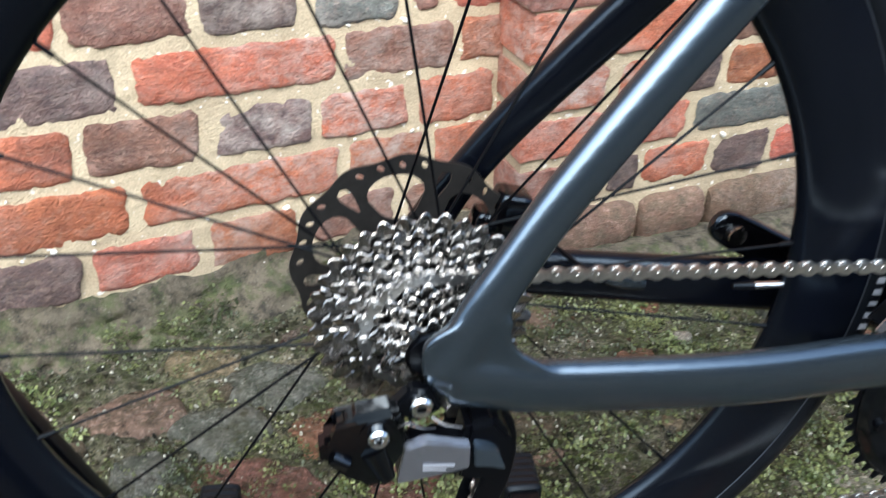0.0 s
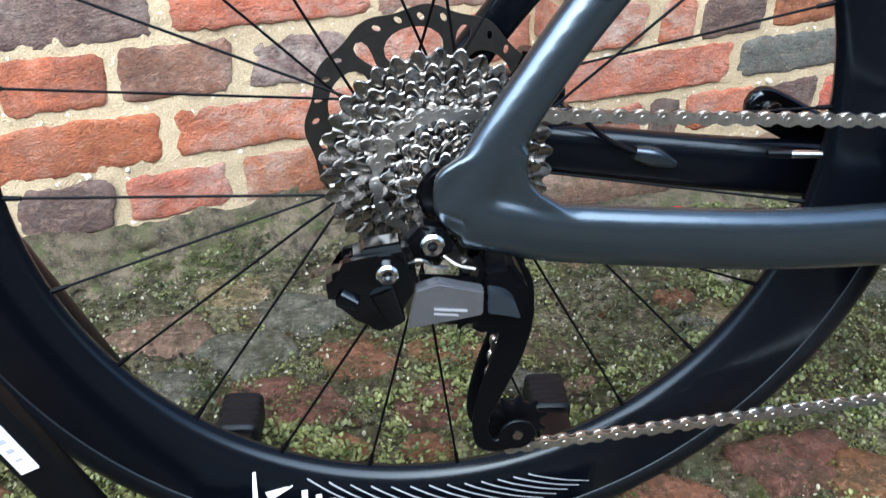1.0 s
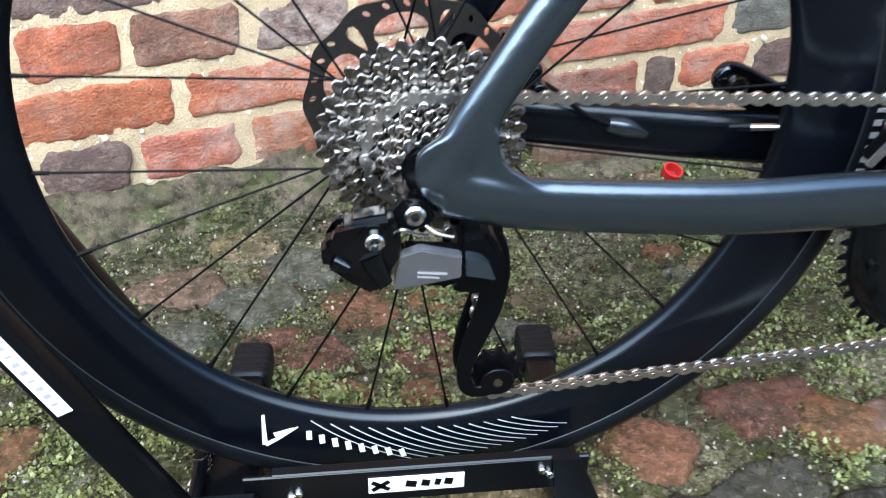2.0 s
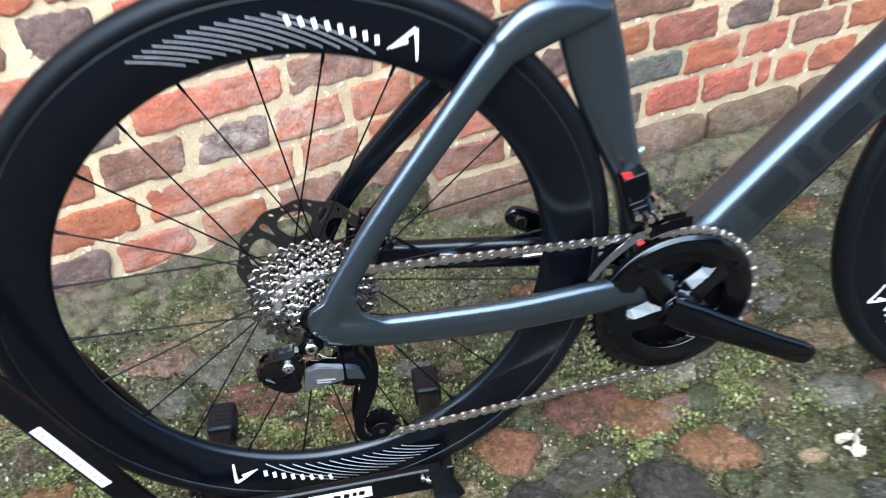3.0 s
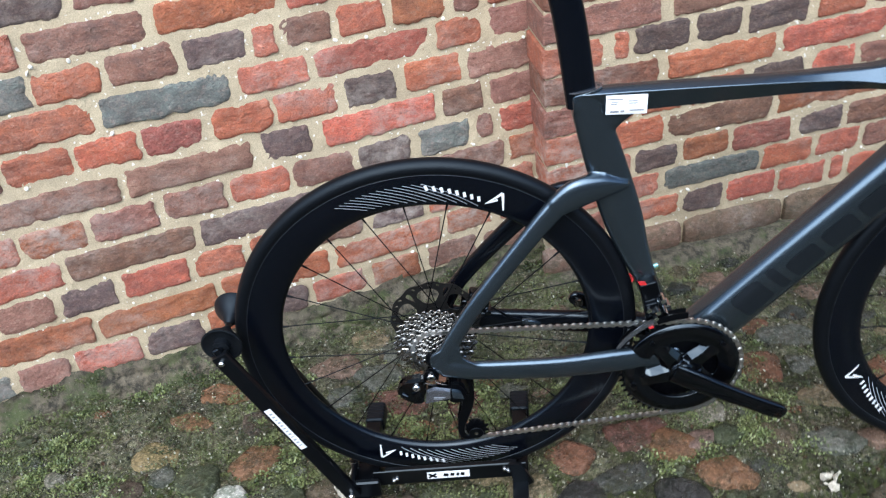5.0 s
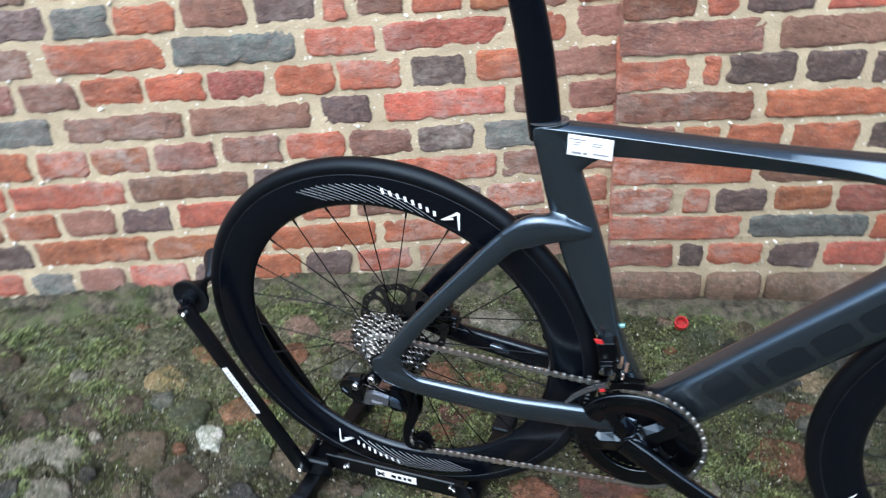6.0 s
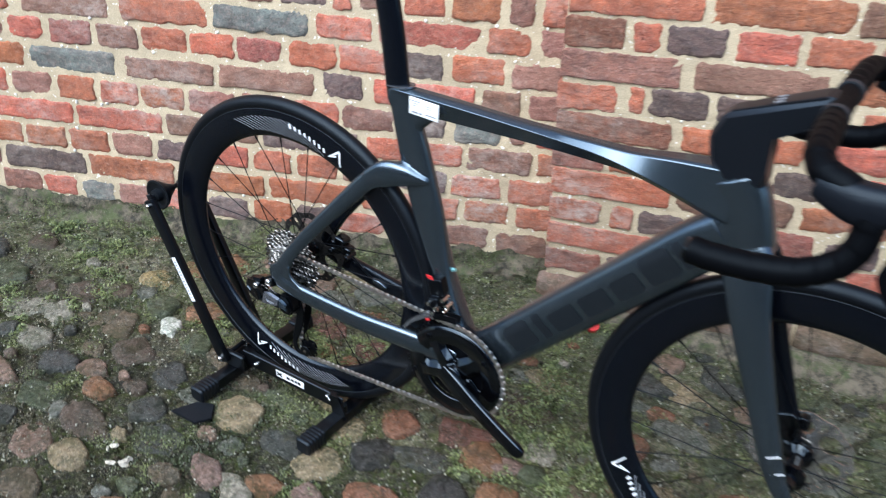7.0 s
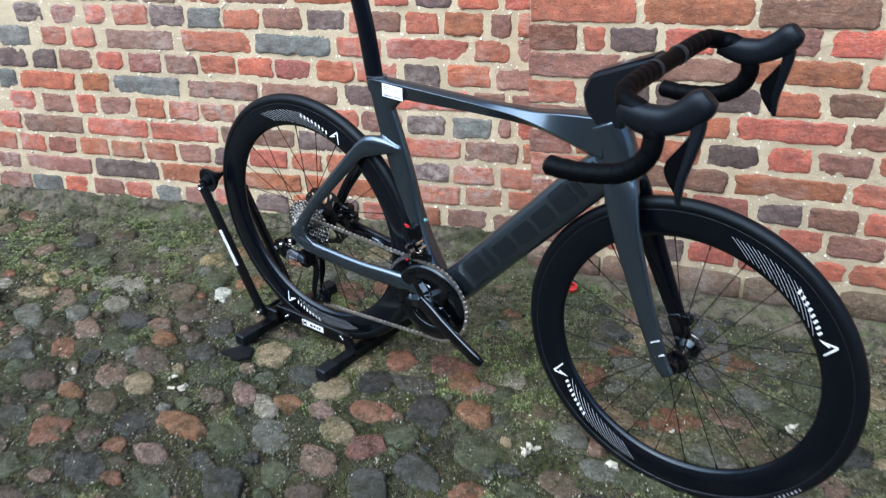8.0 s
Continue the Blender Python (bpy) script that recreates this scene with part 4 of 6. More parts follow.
# the top tube: a narrow top, and a crease on its side that drops towards the head
bm = bmesh.new()
facet_loft(bm, [(0.250, 0.405, 0.006, 0.4255, 0.0110, 0.4235, 0.0150, 0.4205, 0.0070, 0.3850), (0.340, 0.405, 0.005, 0.4245, 0.0105, 0.4225, 0.0168, 0.4192, 0.0065, 0.3860), (0.500, 0.404, 0.005, 0.4200, 0.0105, 0.4182, 0.0190, 0.4140, 0.0065, 0.3885),
                (0.600, 0.403, 0.006, 0.4195, 0.0115, 0.4178, 0.0215, 0.4085, 0.0070, 0.3880), (0.660, 0.403, 0.008, 0.4205, 0.0135, 0.4185, 0.0236, 0.4000, 0.0080, 0.3850), (0.725, 0.403, 0.012, 0.4290, 0.0175, 0.4265, 0.0268, 0.3860, 0.0140, 0.3735), (0.810, 0.395, 0.016, 0.4380, 0.0225, 0.4350, 0.0285, 0.3640, 0.0150, 0.3480)])
crisp(part("top_tube", bm, M_PAINT, frame_ob, angle=14), 0.0012)
# the down tube: a flat flank with a shoulder above it
DT = ((0.440, -0.048, 0.031), (0.500, 0.014, 0.0285), (0.580, 0.098, 0.0272), (0.681, 0.203, 0.0268), (0.770, 0.297, 0.0268), (0.812, 0.334, 0.0265))
DT_SECTION = ((0.22, 0.0415), (0.48, 0.0400), (0.70, 0.0362), (0.86, 0.0300), (0.96, 0.0225), (1.0, 0.0145), (0.97, 0.0040), (0.86, -0.0200), (0.70, -0.0330), (0.48, -0.0395), (0.22, -0.0415))
bm = bmesh.new()
rings = []
for x, z, w in [tuple(p) for p in spline(DT, 5)]:
    half = [(f * w, e) for f, e in DT_SECTION]
    rings.append([bm.verts.new(P(x - 0.722 * e, y, z + 0.692 * e)) for y, e in half + [(-y, e) for y, e in half[::-1]]])
ring_faces(bm, rings)
part("down_tube", bm, M_PAINT, frame_ob, angle=50)
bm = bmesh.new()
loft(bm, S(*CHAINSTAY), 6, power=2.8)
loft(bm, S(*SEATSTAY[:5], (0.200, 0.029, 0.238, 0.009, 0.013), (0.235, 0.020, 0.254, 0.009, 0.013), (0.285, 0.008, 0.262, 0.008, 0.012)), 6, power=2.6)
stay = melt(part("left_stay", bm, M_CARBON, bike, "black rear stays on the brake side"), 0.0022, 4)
bm = bmesh.new()
loft(bm, S((0.150, 0.050, -0.026, 0.004, 0.005), (0.166, 0.051, -0.030, 0.006, 0.007), (0.182, 0.051, -0.036, 0.003, 0.003)), 4)
part("cable_guide", bm, M_PAINT, stay)
bm = bmesh.new()
loft(bm, S((0.252, 0, 0.40, 0.0125, 0.0225), (0.238, 0, 0.515, 0.0125, 0.0225), (0.222, 0, 0.60, 0.0125, 0.022), (0.207, 0, 0.70, 0.0125, 0.022)), 4, power=2.2)
post = part("seat_post", bm, M_CARBON, bike, "black carbon aero seat post")
bm = bmesh.new()
loft(bm, S((0.2555, 0, 0.4245, 0.0155, 0.0262), (0.2553, 0, 0.4265, 0.0152, 0.0258)), 2)
part("clamp_ring", bm, M_SILVER, post)


# paper label on the top tube, with print that cannot be read
bm = bmesh.new()
box(bm, (0.058, 0.0016, 0.029), pose(0.312, -0.0178, 0.4025 + AX, 0, 2.0, -2.5), 0.0004)
part("label", bm, M_WHITE, frame_ob, "white paper label with small print")
bm = bmesh.new()
for x, z, w, h in ((0.296, 0.412, 0.022, 0.0014), (0.296, 0.408, 0.010, 0.001), (0.321, 0.408, 0.013, 0.001), (0.321, 0.4045, 0.012, 0.001), (0.294, 0.4045, 0.008, 0.001), (0.295, 0.393, 0.012, 0.0026), (0.326, 0.3935, 0.02, 0.0016), (0.306, 0.393, 0.005, 0.0026)):
    box(bm, (w, 0.0006, h), pose(x, -0.0188 - (x - 0.312) * 0.0437, z + AX, 0, 2.0, -2.5))
part("print", bm, M_GREYPRINT, frame_ob, smooth=False)

# the maker's name on the down tube as plain dark shapes
ux, uz = 0.692, 0.722
bm = bmesh.new()
for s0, w, lo, hi in ((0.050, 0.056, -0.020, 0.029), (0.121, 0.017, -0.020, 0.027), (0.151, 0.056, -0.020, 0.017), (0.220, 0.056, -0.020, 0.017), (0.289, 0.050, -0.020, 0.017), (0.352, 0.056, -0.020, 0.029), (0.416, 0.016, -0.020, 0.027)):
    rows_d = []
    for a in range(9):
        row = []
        for c in range(11):
            u, v = a / 8, c / 10
            cut = 0.12 * max(0.0, abs(v - 0.5) * 2 - 0.8) / 0.2
            d = s0 + w * (cut + (1 - 2 * cut) * u)
            e = lo + (hi - lo) * v
            half = 0.0268 + 0.0040 * max(0.0, 1 - d / 0.1)
            y = -half * float(np.interp(e, (-0.033, -0.020, 0.004, 0.0145, 0.0225, 0.030), (0.70, 0.86, 0.97, 1.0, 0.96, 0.86))) - 0.0012
            row.append(bm.verts.new(P(0.471 + ux * d - uz * e, y, -0.016 + uz * d + ux * e)))
        rows_d.append(row)
    for a in range(8):
        for c in range(10):
            bm.faces.new((rows_d[a][c], rows_d[a + 1][c], rows_d[a + 1][c + 1], rows_d[a][c + 1]))
part("down_tube_print", bm, M_DARKPRINT, frame_ob)

for x, z, ax_, az_ in ((0.369, 0.107, 0.93, 0.36), (0.581, 0.151, -0.72, 0.69), (0.538, 0.106, -0.72, 0.69)):
    bm = bmesh.new()
    rod(bm, P(x - ax_ * 0.006, 0, z - az_ * 0.006), P(x + ax_ * 0.003, 0, z + az_ * 0.003), 0.0042, 12, 0.0034)
    part("bottle_cage_bolt", bm, M_BLUE, frame_ob, "pale blue bottle cage bolt")

# ---- wheels ----
RIM = ((0.2595, 0.0), (0.2612, 0.0046), (0.2665, 0.0092), (0.279, 0.0125), (0.2935, 0.0139), (0.305, 0.0136), (0.3165, 0.0126))


def rim_y(r):
    for (a, ya), (c, yc) in zip(RIM, RIM[1:]):
        if r <= c:
            return ya + (yc - ya) * (r - a) / (c - a)
    return RIM[-1][1]


def rim_print(name, strokes, material, parent):
    """Printed strokes on the rim's drive side: each from (angle, radius) to (angle, radius) with two half widths in metres."""
    bm = bmesh.new()
    for a0, r0, a1, r1, w0, w1 in strokes:
        n = max(3, int(abs(a1 - a0) / 1.2) + 3)
        prev = None
        for k in range(n + 1):
            t = k / n
            p = Vector((r0 * math.cos(radians(a0)), r0 * math.sin(radians(a0)))).lerp(Vector((r1 * math.cos(radians(a1)), r1 * math.sin(radians(a1)))), t) if abs(a1 - a0) < 5 else Vector(((r0 + (r1 - r0) * t) * math.cos(radians(a0 + (a1 - a0) * t)), (r0 + (r1 - r0) * t) * math.sin(radians(a0 + (a1 - a0) * t))))
            if k == 0:
                q = Vector((r1 * math.cos(radians(a1)), r1 * math.sin(radians(a1)))) - p
            d = q.normalized() if abs(a1 - a0) < 5 else Vector((-math.sin(radians(a0 + (a1 - a0) * t)), math.cos(radians(a0 + (a1 - a0) * t))))
            side = Vector((-d.y, d.x)) * (w0 + (w1 - w0) * t)
            pair = []
            for e in (p + side, p - side):
                pair.append(bm.verts.new((e.x, -rim_y(min(e.length, 0.316)) - 0.0005, e.y)))
            if prev:
                bm.faces.new((prev[0], prev[1], pair[1], pair[0]))
            prev = pair
    return part(name, bm, material, parent, smooth=False)


def wheel(centre, logo_at, spoke_at, print_at, rotor, label):
    bm = bmesh.new()
    prof = list(RIM) + [(r, -y) for r, y in RIM[:0:-1]]
    lathe(bm, prof, (0, 0, 0), seg=144)
    rim = part("wheel", bm, M_CARBON, bike, label)
    bm = bmesh.new()
    prof = [(0.325 + 0.0142 * math.cos(a), 0.0140 * math.sin(a)) for a in [2 * math.pi * k / 24 for k in range(24)]]
    lathe(bm, prof, (0, 0, 0), seg=144)
    tyre = part("tyre", bm, M_TYRE, rim, "black slick road tyre")
    bm = bmesh.new()
    for s in (-1, 1):
        lathe(bm, [(0.3166, s * 0.0124), (0.3172, s * 0.0131), (0.3178, s * 0.0128), (0.3172, s * 0.0122)], (0, 0, 0), seg=144)
    part("bead_line", bm, M_BEAD, tyre)
    # the tyre maker's name as bars
    bm = bmesh.new()
    for k in range(7):
        a = radians(print_at + k * 1.7)
        m = pose(0.3265 * math.cos(a), -0.0141, 0.3265 * math.sin(a)) @ Matrix.Rotation(-a, 4, "Y")
        box(bm, (0.006, 0.0008, 0.0045 if k % 3 else 0.003), m)
    part("tyre_print", bm, M_GREYPRINT, tyre, smooth=False)
    for flip in (0, 180):
        a0 = logo_at + flip
        strokes = [(a0, 0.2755, a0 + 2.6, 0.304, 0.0012, 0.0022), (a0 + 2.6, 0.304, a0 + 6.4, 0.278, 0.0024, 0.0006), (a0 + 3.2, 0.291, a0 + 5.8, 0.280, 0.0022, 0.0008)]
        for k in range(8):
            a, q = a0 + 8.4 + k * 2.3, 0.2838 + 0.0017 * k
            strokes.append((a, q - 0.0040, a + 0.6, q + 0.0048, 0.0023, 0.0023))
        rim_print("logo", strokes, M_WHITE, rim)
        strokes = []
        for k in range(13):
            a = a0 + 8.2 + 3.6 * k - 0.05 * k * k
            strokes.append((a, 0.2705 + 0.0009 * max(0, k - 6), a + 18 - 0.8 * k, 0.3035 - 0.0004 * max(0, k - 9), 0.0006, 0.0005))
        rim_print("stripes", strokes, M_STRIPE, rim)
    for n in range(24):
        a = radians(spoke_at + 15 * n)
        side = 1 if n % 2 else -1
        turn = -1 if (n // 2) % 2 else 1
        off = 1.05
        h = a + turn * off
        hub = Vector((0.022 * math.cos(h), side * (0.020 if side < 0 else 0.034), 0.022 * math.sin(h)))
        end = Vector((0.2612 * math.cos(a), 0, 0.2612 * math.sin(a)))
        bm = bmesh.new()
        rod(bm, hub, end, 0.00095, 6)
        d = (hub - end).normalized()
        rod(bm, end, end + d * 0.012, 0.0019, 6, 0.0016)
        part("spoke", bm, M_SPOKE, rim)
    bm = bmesh.new()
    lathe(bm, [(0.007, -0.05), (0.012, -0.048), (0.013, -0.028), (0.024, -0.024), (0.025, -0.018), (0.015, -0.012), (0.0135, 0.022), (0.024, 0.030), (0.025, 0.036), (0.014, 0.042), (0.012, 0.060), (0.007, 0.062)], (0, 0, 0), seg=32)
    part("hub", bm, M_GLOSS, rim, "glossy black hub")
    # brake disc: a scalloped plate with windows between its arms, forked holes and small slots
    bm = bmesh.new()

    def loop(points):
        vs = [bm.verts.new((r * math.cos(a), 0.0441, r * math.sin(a))) for r, a in points]
        for p, q in zip(vs, vs[1:] + vs[:1]):
            bm.edges.new((p, q))

    loop([(0.0786 + 0.0016 * math.cos(12 * a), a) for a in [2 * math.pi * k / 144 for k in range(144)]])
    loop([(0.016, 2 * math.pi * k / 24) for k in range(24)])
    for k in range(6):
        c = math.pi / 3 * k + 0.68
        oval = [2 * math.pi * j / 22 for j in range(22)]
        loop([(0.0505 + 0.0165 * math.copysign(abs(math.cos(t)) ** 0.75, math.cos(t)), c + (0.36 if math.cos(t) > 0 else 0.33) * math.sin(t)) for t in oval])
        loop([(0.0612 + 0.0108 * math.cos(t), c + math.pi / 6 + (0.062 + 0.036 * math.cos(t)) * math.sin(t)) for t in oval[::2]])
        for off in (-0.30, -0.10, 0.10, 0.30):
            loop([(0.0727 + 0.0026 * math.cos(t), c + off + 0.030 * math.sin(t) + 0.016 * math.cos(t)) for t in oval[::3]])
    bmesh.ops.triangle_fill(bm, use_beauty=True, use_dissolve=False, edges=bm.edges[:])
    skin = bmesh.ops.extrude_face_region(bm, geom=bm.faces[:])
    for v in [g for g in skin["geom"] if isinstance(g, bmesh.types.BMVert)]:
        v.co.y += 0.0018
    lathe(bm, [(0.014, 0.043), (0.027, 0.043), (0.027, 0.047), (0.014, 0.049)], (0, 0, 0), seg=32)
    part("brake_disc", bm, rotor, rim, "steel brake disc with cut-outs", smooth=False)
    rim.matrix_basis = Matrix.Translation(P(*centre))
    return rim


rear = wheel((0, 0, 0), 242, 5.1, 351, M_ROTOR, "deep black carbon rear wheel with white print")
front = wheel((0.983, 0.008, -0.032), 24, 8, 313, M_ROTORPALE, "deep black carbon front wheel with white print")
bm = bmesh.new()
va = radians(-2.2)
rod(bm, (0.262 * math.cos(va), 0, 0.262 * math.sin(va)), (0.238 * math.cos(va), 0, 0.238 * math.sin(va)), 0.0028, 12)
valve = part("valve", bm, M_CHROME, rear, "silver tyre valve with black cap")
bm = bmesh.new()
rod(bm, (0.238 * math.cos(va), 0, 0.238 * math.sin(va)), (0.222 * math.cos(va), 0, 0.222 * math.sin(va)), 0.0032, 10, 0.0022)
part("valve_cap", bm, M_BLACK, rear)

# cassette: twelve toothed rings
teeth = (34, 30, 27, 24, 21, 19, 17, 15, 14, 13, 12, 11)
for n, t in enumerate(teeth):
    bm = bmesh.new()
    rr = t * 0.0127 / (2 * math.pi)
    y = -0.0215 - 0.0038 * n
    rings = []
    for k in range(t):
        for u, r in ((0.0, -0.0026), (0.16, -0.0022), (0.34, 0.0010), (0.46, 0.0020), (0.60, 0.0021), (0.74, 0.0008), (0.90, -0.0022)):
            a = 2 * math.pi * (k + u + 0.3 * n) / t
            twist = 0.0009 * math.sin(k * 2.4 + u * 5)
            ro = rr + r
            ri = max(0.017, rr - 0.016)
            rings.append([bm.verts.new((q * math.cos(a), y + o + twist, q * math.sin(a))) for q, o in ((ri, -0.0006), (rr - 0.0050, -0.0011), (ro - 0.0007, -0.0010), (ro, -0.0005), (ro, 0.0007), (rr - 0.0048, 0.0010), (ri, 0.0008))])
    ring_faces(bm, rings, closed=True, cap=False)
    part("sprocket", bm, M_STEEL, rear, angle=12)
bm = bmesh.new()
lathe(bm, [(0.008, -0.066), (0.0145, -0.0655), (0.016, -0.063), (0.016, -0.02), (0.008, -0.02)], (0, 0, 0), seg=32)
part("lock_ring", bm, M_BLACK, rear)
bm = bmesh.new()
rod(bm, (0, -0.070, 0), (0, 0.074, 0), 0.0075, 20)
part("axle", bm, M_BLACK, rear)
bm = bmesh.new()
rod(bm, (0, -0.055, 0), (0, 0.058, 0), 0.0075, 20)
part("axle", bm, M_BLACK, front)

# ---- fork ----
bm = bmesh.new()
FORK_LEG = ((0.838, 0.004, 0.335, 0.022, 0.032), (0.848, 0.020, 0.308, 0.015, 0.036), (0.872, 0.038, 0.235, 0.011, 0.029), (0.905, 0.046, 0.145, 0.010, 0.0235), (0.940, 0.052, 0.055, 0.010, 0.0195), (0.966, 0.055, -0.006, 0.0095, 0.016), (0.985, 0.056, -0.036, 0.009, 0.013))
loft(bm, S(*[(x, -y, z, w, d) for x, y, z, w, d in FORK_LEG]), 6)
fork = melt(part("fork", bm, M_PAINT, bike, "slate grey carbon fork"), 0.0022, 4)
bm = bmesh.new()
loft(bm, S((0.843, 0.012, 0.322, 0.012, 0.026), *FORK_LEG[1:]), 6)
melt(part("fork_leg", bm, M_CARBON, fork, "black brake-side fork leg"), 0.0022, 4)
bm = bmesh.new()
for x, z in ((0.956, 0.036), (0.968, 0.008)):
    box(bm, (0.020, 0.0012, 0.0022), pose(x, -0.0632, z + AX, 0, -32, 2), 0.0003, 1)
part("fork_print", bm, M_WHITE, fork, smooth=False)
bm = bmesh.new()
box(bm, (0.03, 0.022, 0.055), pose(0.957, 0.05, 0.012 + AX, 0, -22, 0), 0.006)
box(bm, (0.022, 0.026, 0.024), pose(0.975, 0.048, 0.032 + AX, 0, -22, 0), 0.006)
rod(bm, P(0.962, 0.06, -0.018), P(0.962, 0.036, -0.018), 0.006, 12)
melt(part("front_caliper", bm, M_GLOSS, bike, "black front brake caliper"), 0.0014, 3)
bm = bmesh.new()
tube(bm, [P(0.955, 0.06, 0.04), P(0.93, 0.058, 0.09), P(0.90, 0.05, 0.16)], 0.0022, 5, 8)
part("front_brake_hose", bm, M_BLACK, bike)
bm = bmesh.new()
box(bm, (0.05, 0.024, 0.024), pose(0.070, 0.056, 0.018 + AX, 0, 12, 0), 0.006)
box(bm, (0.026, 0.028, 0.03), pose(0.072, 0.052, 0.034 + AX, 0, 12, 0), 0.007)
rod(bm, P(0.052, 0.066, 0.012), P(0.052, 0.036, 0.012), 0.006, 12)
rod(bm, P(0.092, 0.066, 0.008), P(0.092, 0.036, 0.008), 0.006, 12)
melt(part("rear_caliper", bm, M_GLOSS, bike, "black rear brake caliper"), 0.0014, 3)
bm = bmesh.new()
tube(bm, [P(0.085, 0.052, 0.015), P(0.105, 0.052, 0.004), P(0.130, 0.051, -0.016), P(0.160, 0.050, -0.029)], 0.002, 6, 8)
part("rear_brake_hose", bm, M_BLACK, bike)

# ---- drive train ----
BBX, BBZ = 0.4066, -0.075
bm = bmesh.new()
lathe(bm, [(0.0590, -0.0005), (0.0620, -0.0066), (0.080, -0.0088), (0.0905, -0.0072), (0.0962, -0.0035), (0.097, 0.0), (0.088, 0.002), (0.078, 0.002)], (0, 0, 0), seg=96)
for ang, w0 in ((40, 0.022), (128, 0.019), (196, 0.022), (318, 0.025)):
    a = radians(ang)
    m = Matrix.Rotation(-a, 4, "Y")
    pts = []
    for r, w, y in ((0.010, 0.017, -0.014), (0.028, w0, -0.0135), (0.05, w0 * 0.86, -0.0115), (0.066, w0 * 1.05, -0.0085), (0.080, w0 * 1.6, -0.005)):
        pts.append((r, w, y))
    rings = []
    for r, w, y in pts:
        rings.append([bm.verts.new(m @ Vector(c)) for c in ((r, y, -w * 0.45), (r, min(y + 0.010, 0.0), -w), (r, 0.001, -w), (r, 0.001, w), (r, min(y + 0.010, 0.0), w), (r, y, w * 0.45))])
    ring_faces(bm, rings)
lathe(bm, [(0.0, -0.020), (0.016, -0.0205), (0.0205, -0.018), (0.022, -0.012), (0.022, 0.002), (0.0, 0.002)], (0, 0, 0), seg=40)
crank = melt(part("crankset", bm, M_GLOSS, bike, "glossy black crankset with four arms", angle=28), 0.0011, 2)
crank.matrix_basis = Matrix.Translation(P(BBX, -0.0475, BBZ))
for t, y, rin in ((50, 0.0, 0.068), (34, 0.007, 0.03)):
    bm = bmesh.new()
    rr = t * 0.0127 / (2 * math.pi)
    rings = []
    for k in range(t):
        for u, r in ((0.0, -0.003), (0.25, -0.0026), (0.42, 0.0032), (0.58, 0.0036), (0.75, -0.0026)):
            a = 2 * math.pi * (k + u) / t
            rings.append([bm.verts.new((q * math.cos(a), y + o, q * math.sin(a))) for q, o in ((rin, -0.0016), (rr - 0.006, -0.0016), (rr + r, -0.0006), (rr + r, 0.0006), (rr - 0.006, 0.0016), (rin, 0.0016))])
    ring_faces(bm, rings, closed=True, cap=False)
    part("chainring", bm, M_BLACK, crank, angle=25)
bm = bmesh.new()
ca, sa = math.cos(radians(-26)), math.sin(radians(-26))
st_c = [(-0.018, -0.020, 0.006, 0.0175), (0.02, -0.024, 0.0085, 0.0190), (0.06, -0.030, 0.0085, 0.0170), (0.12, -0.037, 0.008, 0.0150), (0.160, -0.041, 0.008, 0.0150), (0.176, -0.042, 0.0075, 0.0140), (0.185, -0.042, 0.006, 0.0105), (0.189, -0.042, 0.003, 0.005)]
loft(bm, [(u * ca, y, u * sa, w, d) for u, y, w, d in st_c], 6, 20, 2.8)
arm = part("crank_arm", bm, M_GLOSS, crank, "glossy black crank arm without pedal")
bm = bmesh.new()
for k in range(3):
    u = 0.052 + 0.009 * k
    box(bm, (0.0065, 0.0012, 0.0032), Matrix.Translation((u * ca, -0.0368 - 0.0009 * k, u * sa)) @ Matrix.Rotation(radians(26), 4, "Y") @ pose(0, 0, 0, 0, 0, -8))
part("crank_print", bm, M_GREYPRINT, crank, smooth=False)
bm = bmesh.new()
rod(bm, (0.1725 * ca, -0.049, 0.1725 * sa), (0.1725 * ca, -0.030, 0.1725 * sa), 0.0068, 20)
part("pedal_thread", bm, M_STEEL, crank)
bm = bmesh.new()
lathe(bm, [(0.0, -0.0225), (0.009, -0.0225), (0.0105, -0.021), (0.0, -0.019)], (0, 0, 0), seg=24)
part("crank_cap", bm, M_SILVER, crank)
for ang in (40, 128, 196, 318):
    a = radians(ang)
    bm = bmesh.new()
    rod(bm, (0.083 * math.cos(a), -0.0115, 0.083 * math.sin(a)), (0.083 * math.cos(a), 0, 0.083 * math.sin(a)), 0.0042, 14)
    part("ring_bolt", bm, M_BLACK, crank)
# brake-side crank points the other way
bm = bmesh.new()
loft(bm, [(-u * ca, 0.092 - (y + 0.02), -u * sa, w, d) for u, y, w, d in st_c], 6, 20, 2.8)
left_arm = part("left_crank", bm, M_GLOSS, bike, "glossy black brake-side crank arm")
left_arm.matrix_basis = Matrix.Translation(P(BBX, -0.0475, BBZ))
bm = bmesh.new()
rod(bm, (-0.1725 * ca, 0.099, -0.1725 * sa), (-0.1725 * ca, 0.123, -0.1725 * sa), 0.0072, 18)
part("pedal_thread", bm, M_STEEL, left_arm)


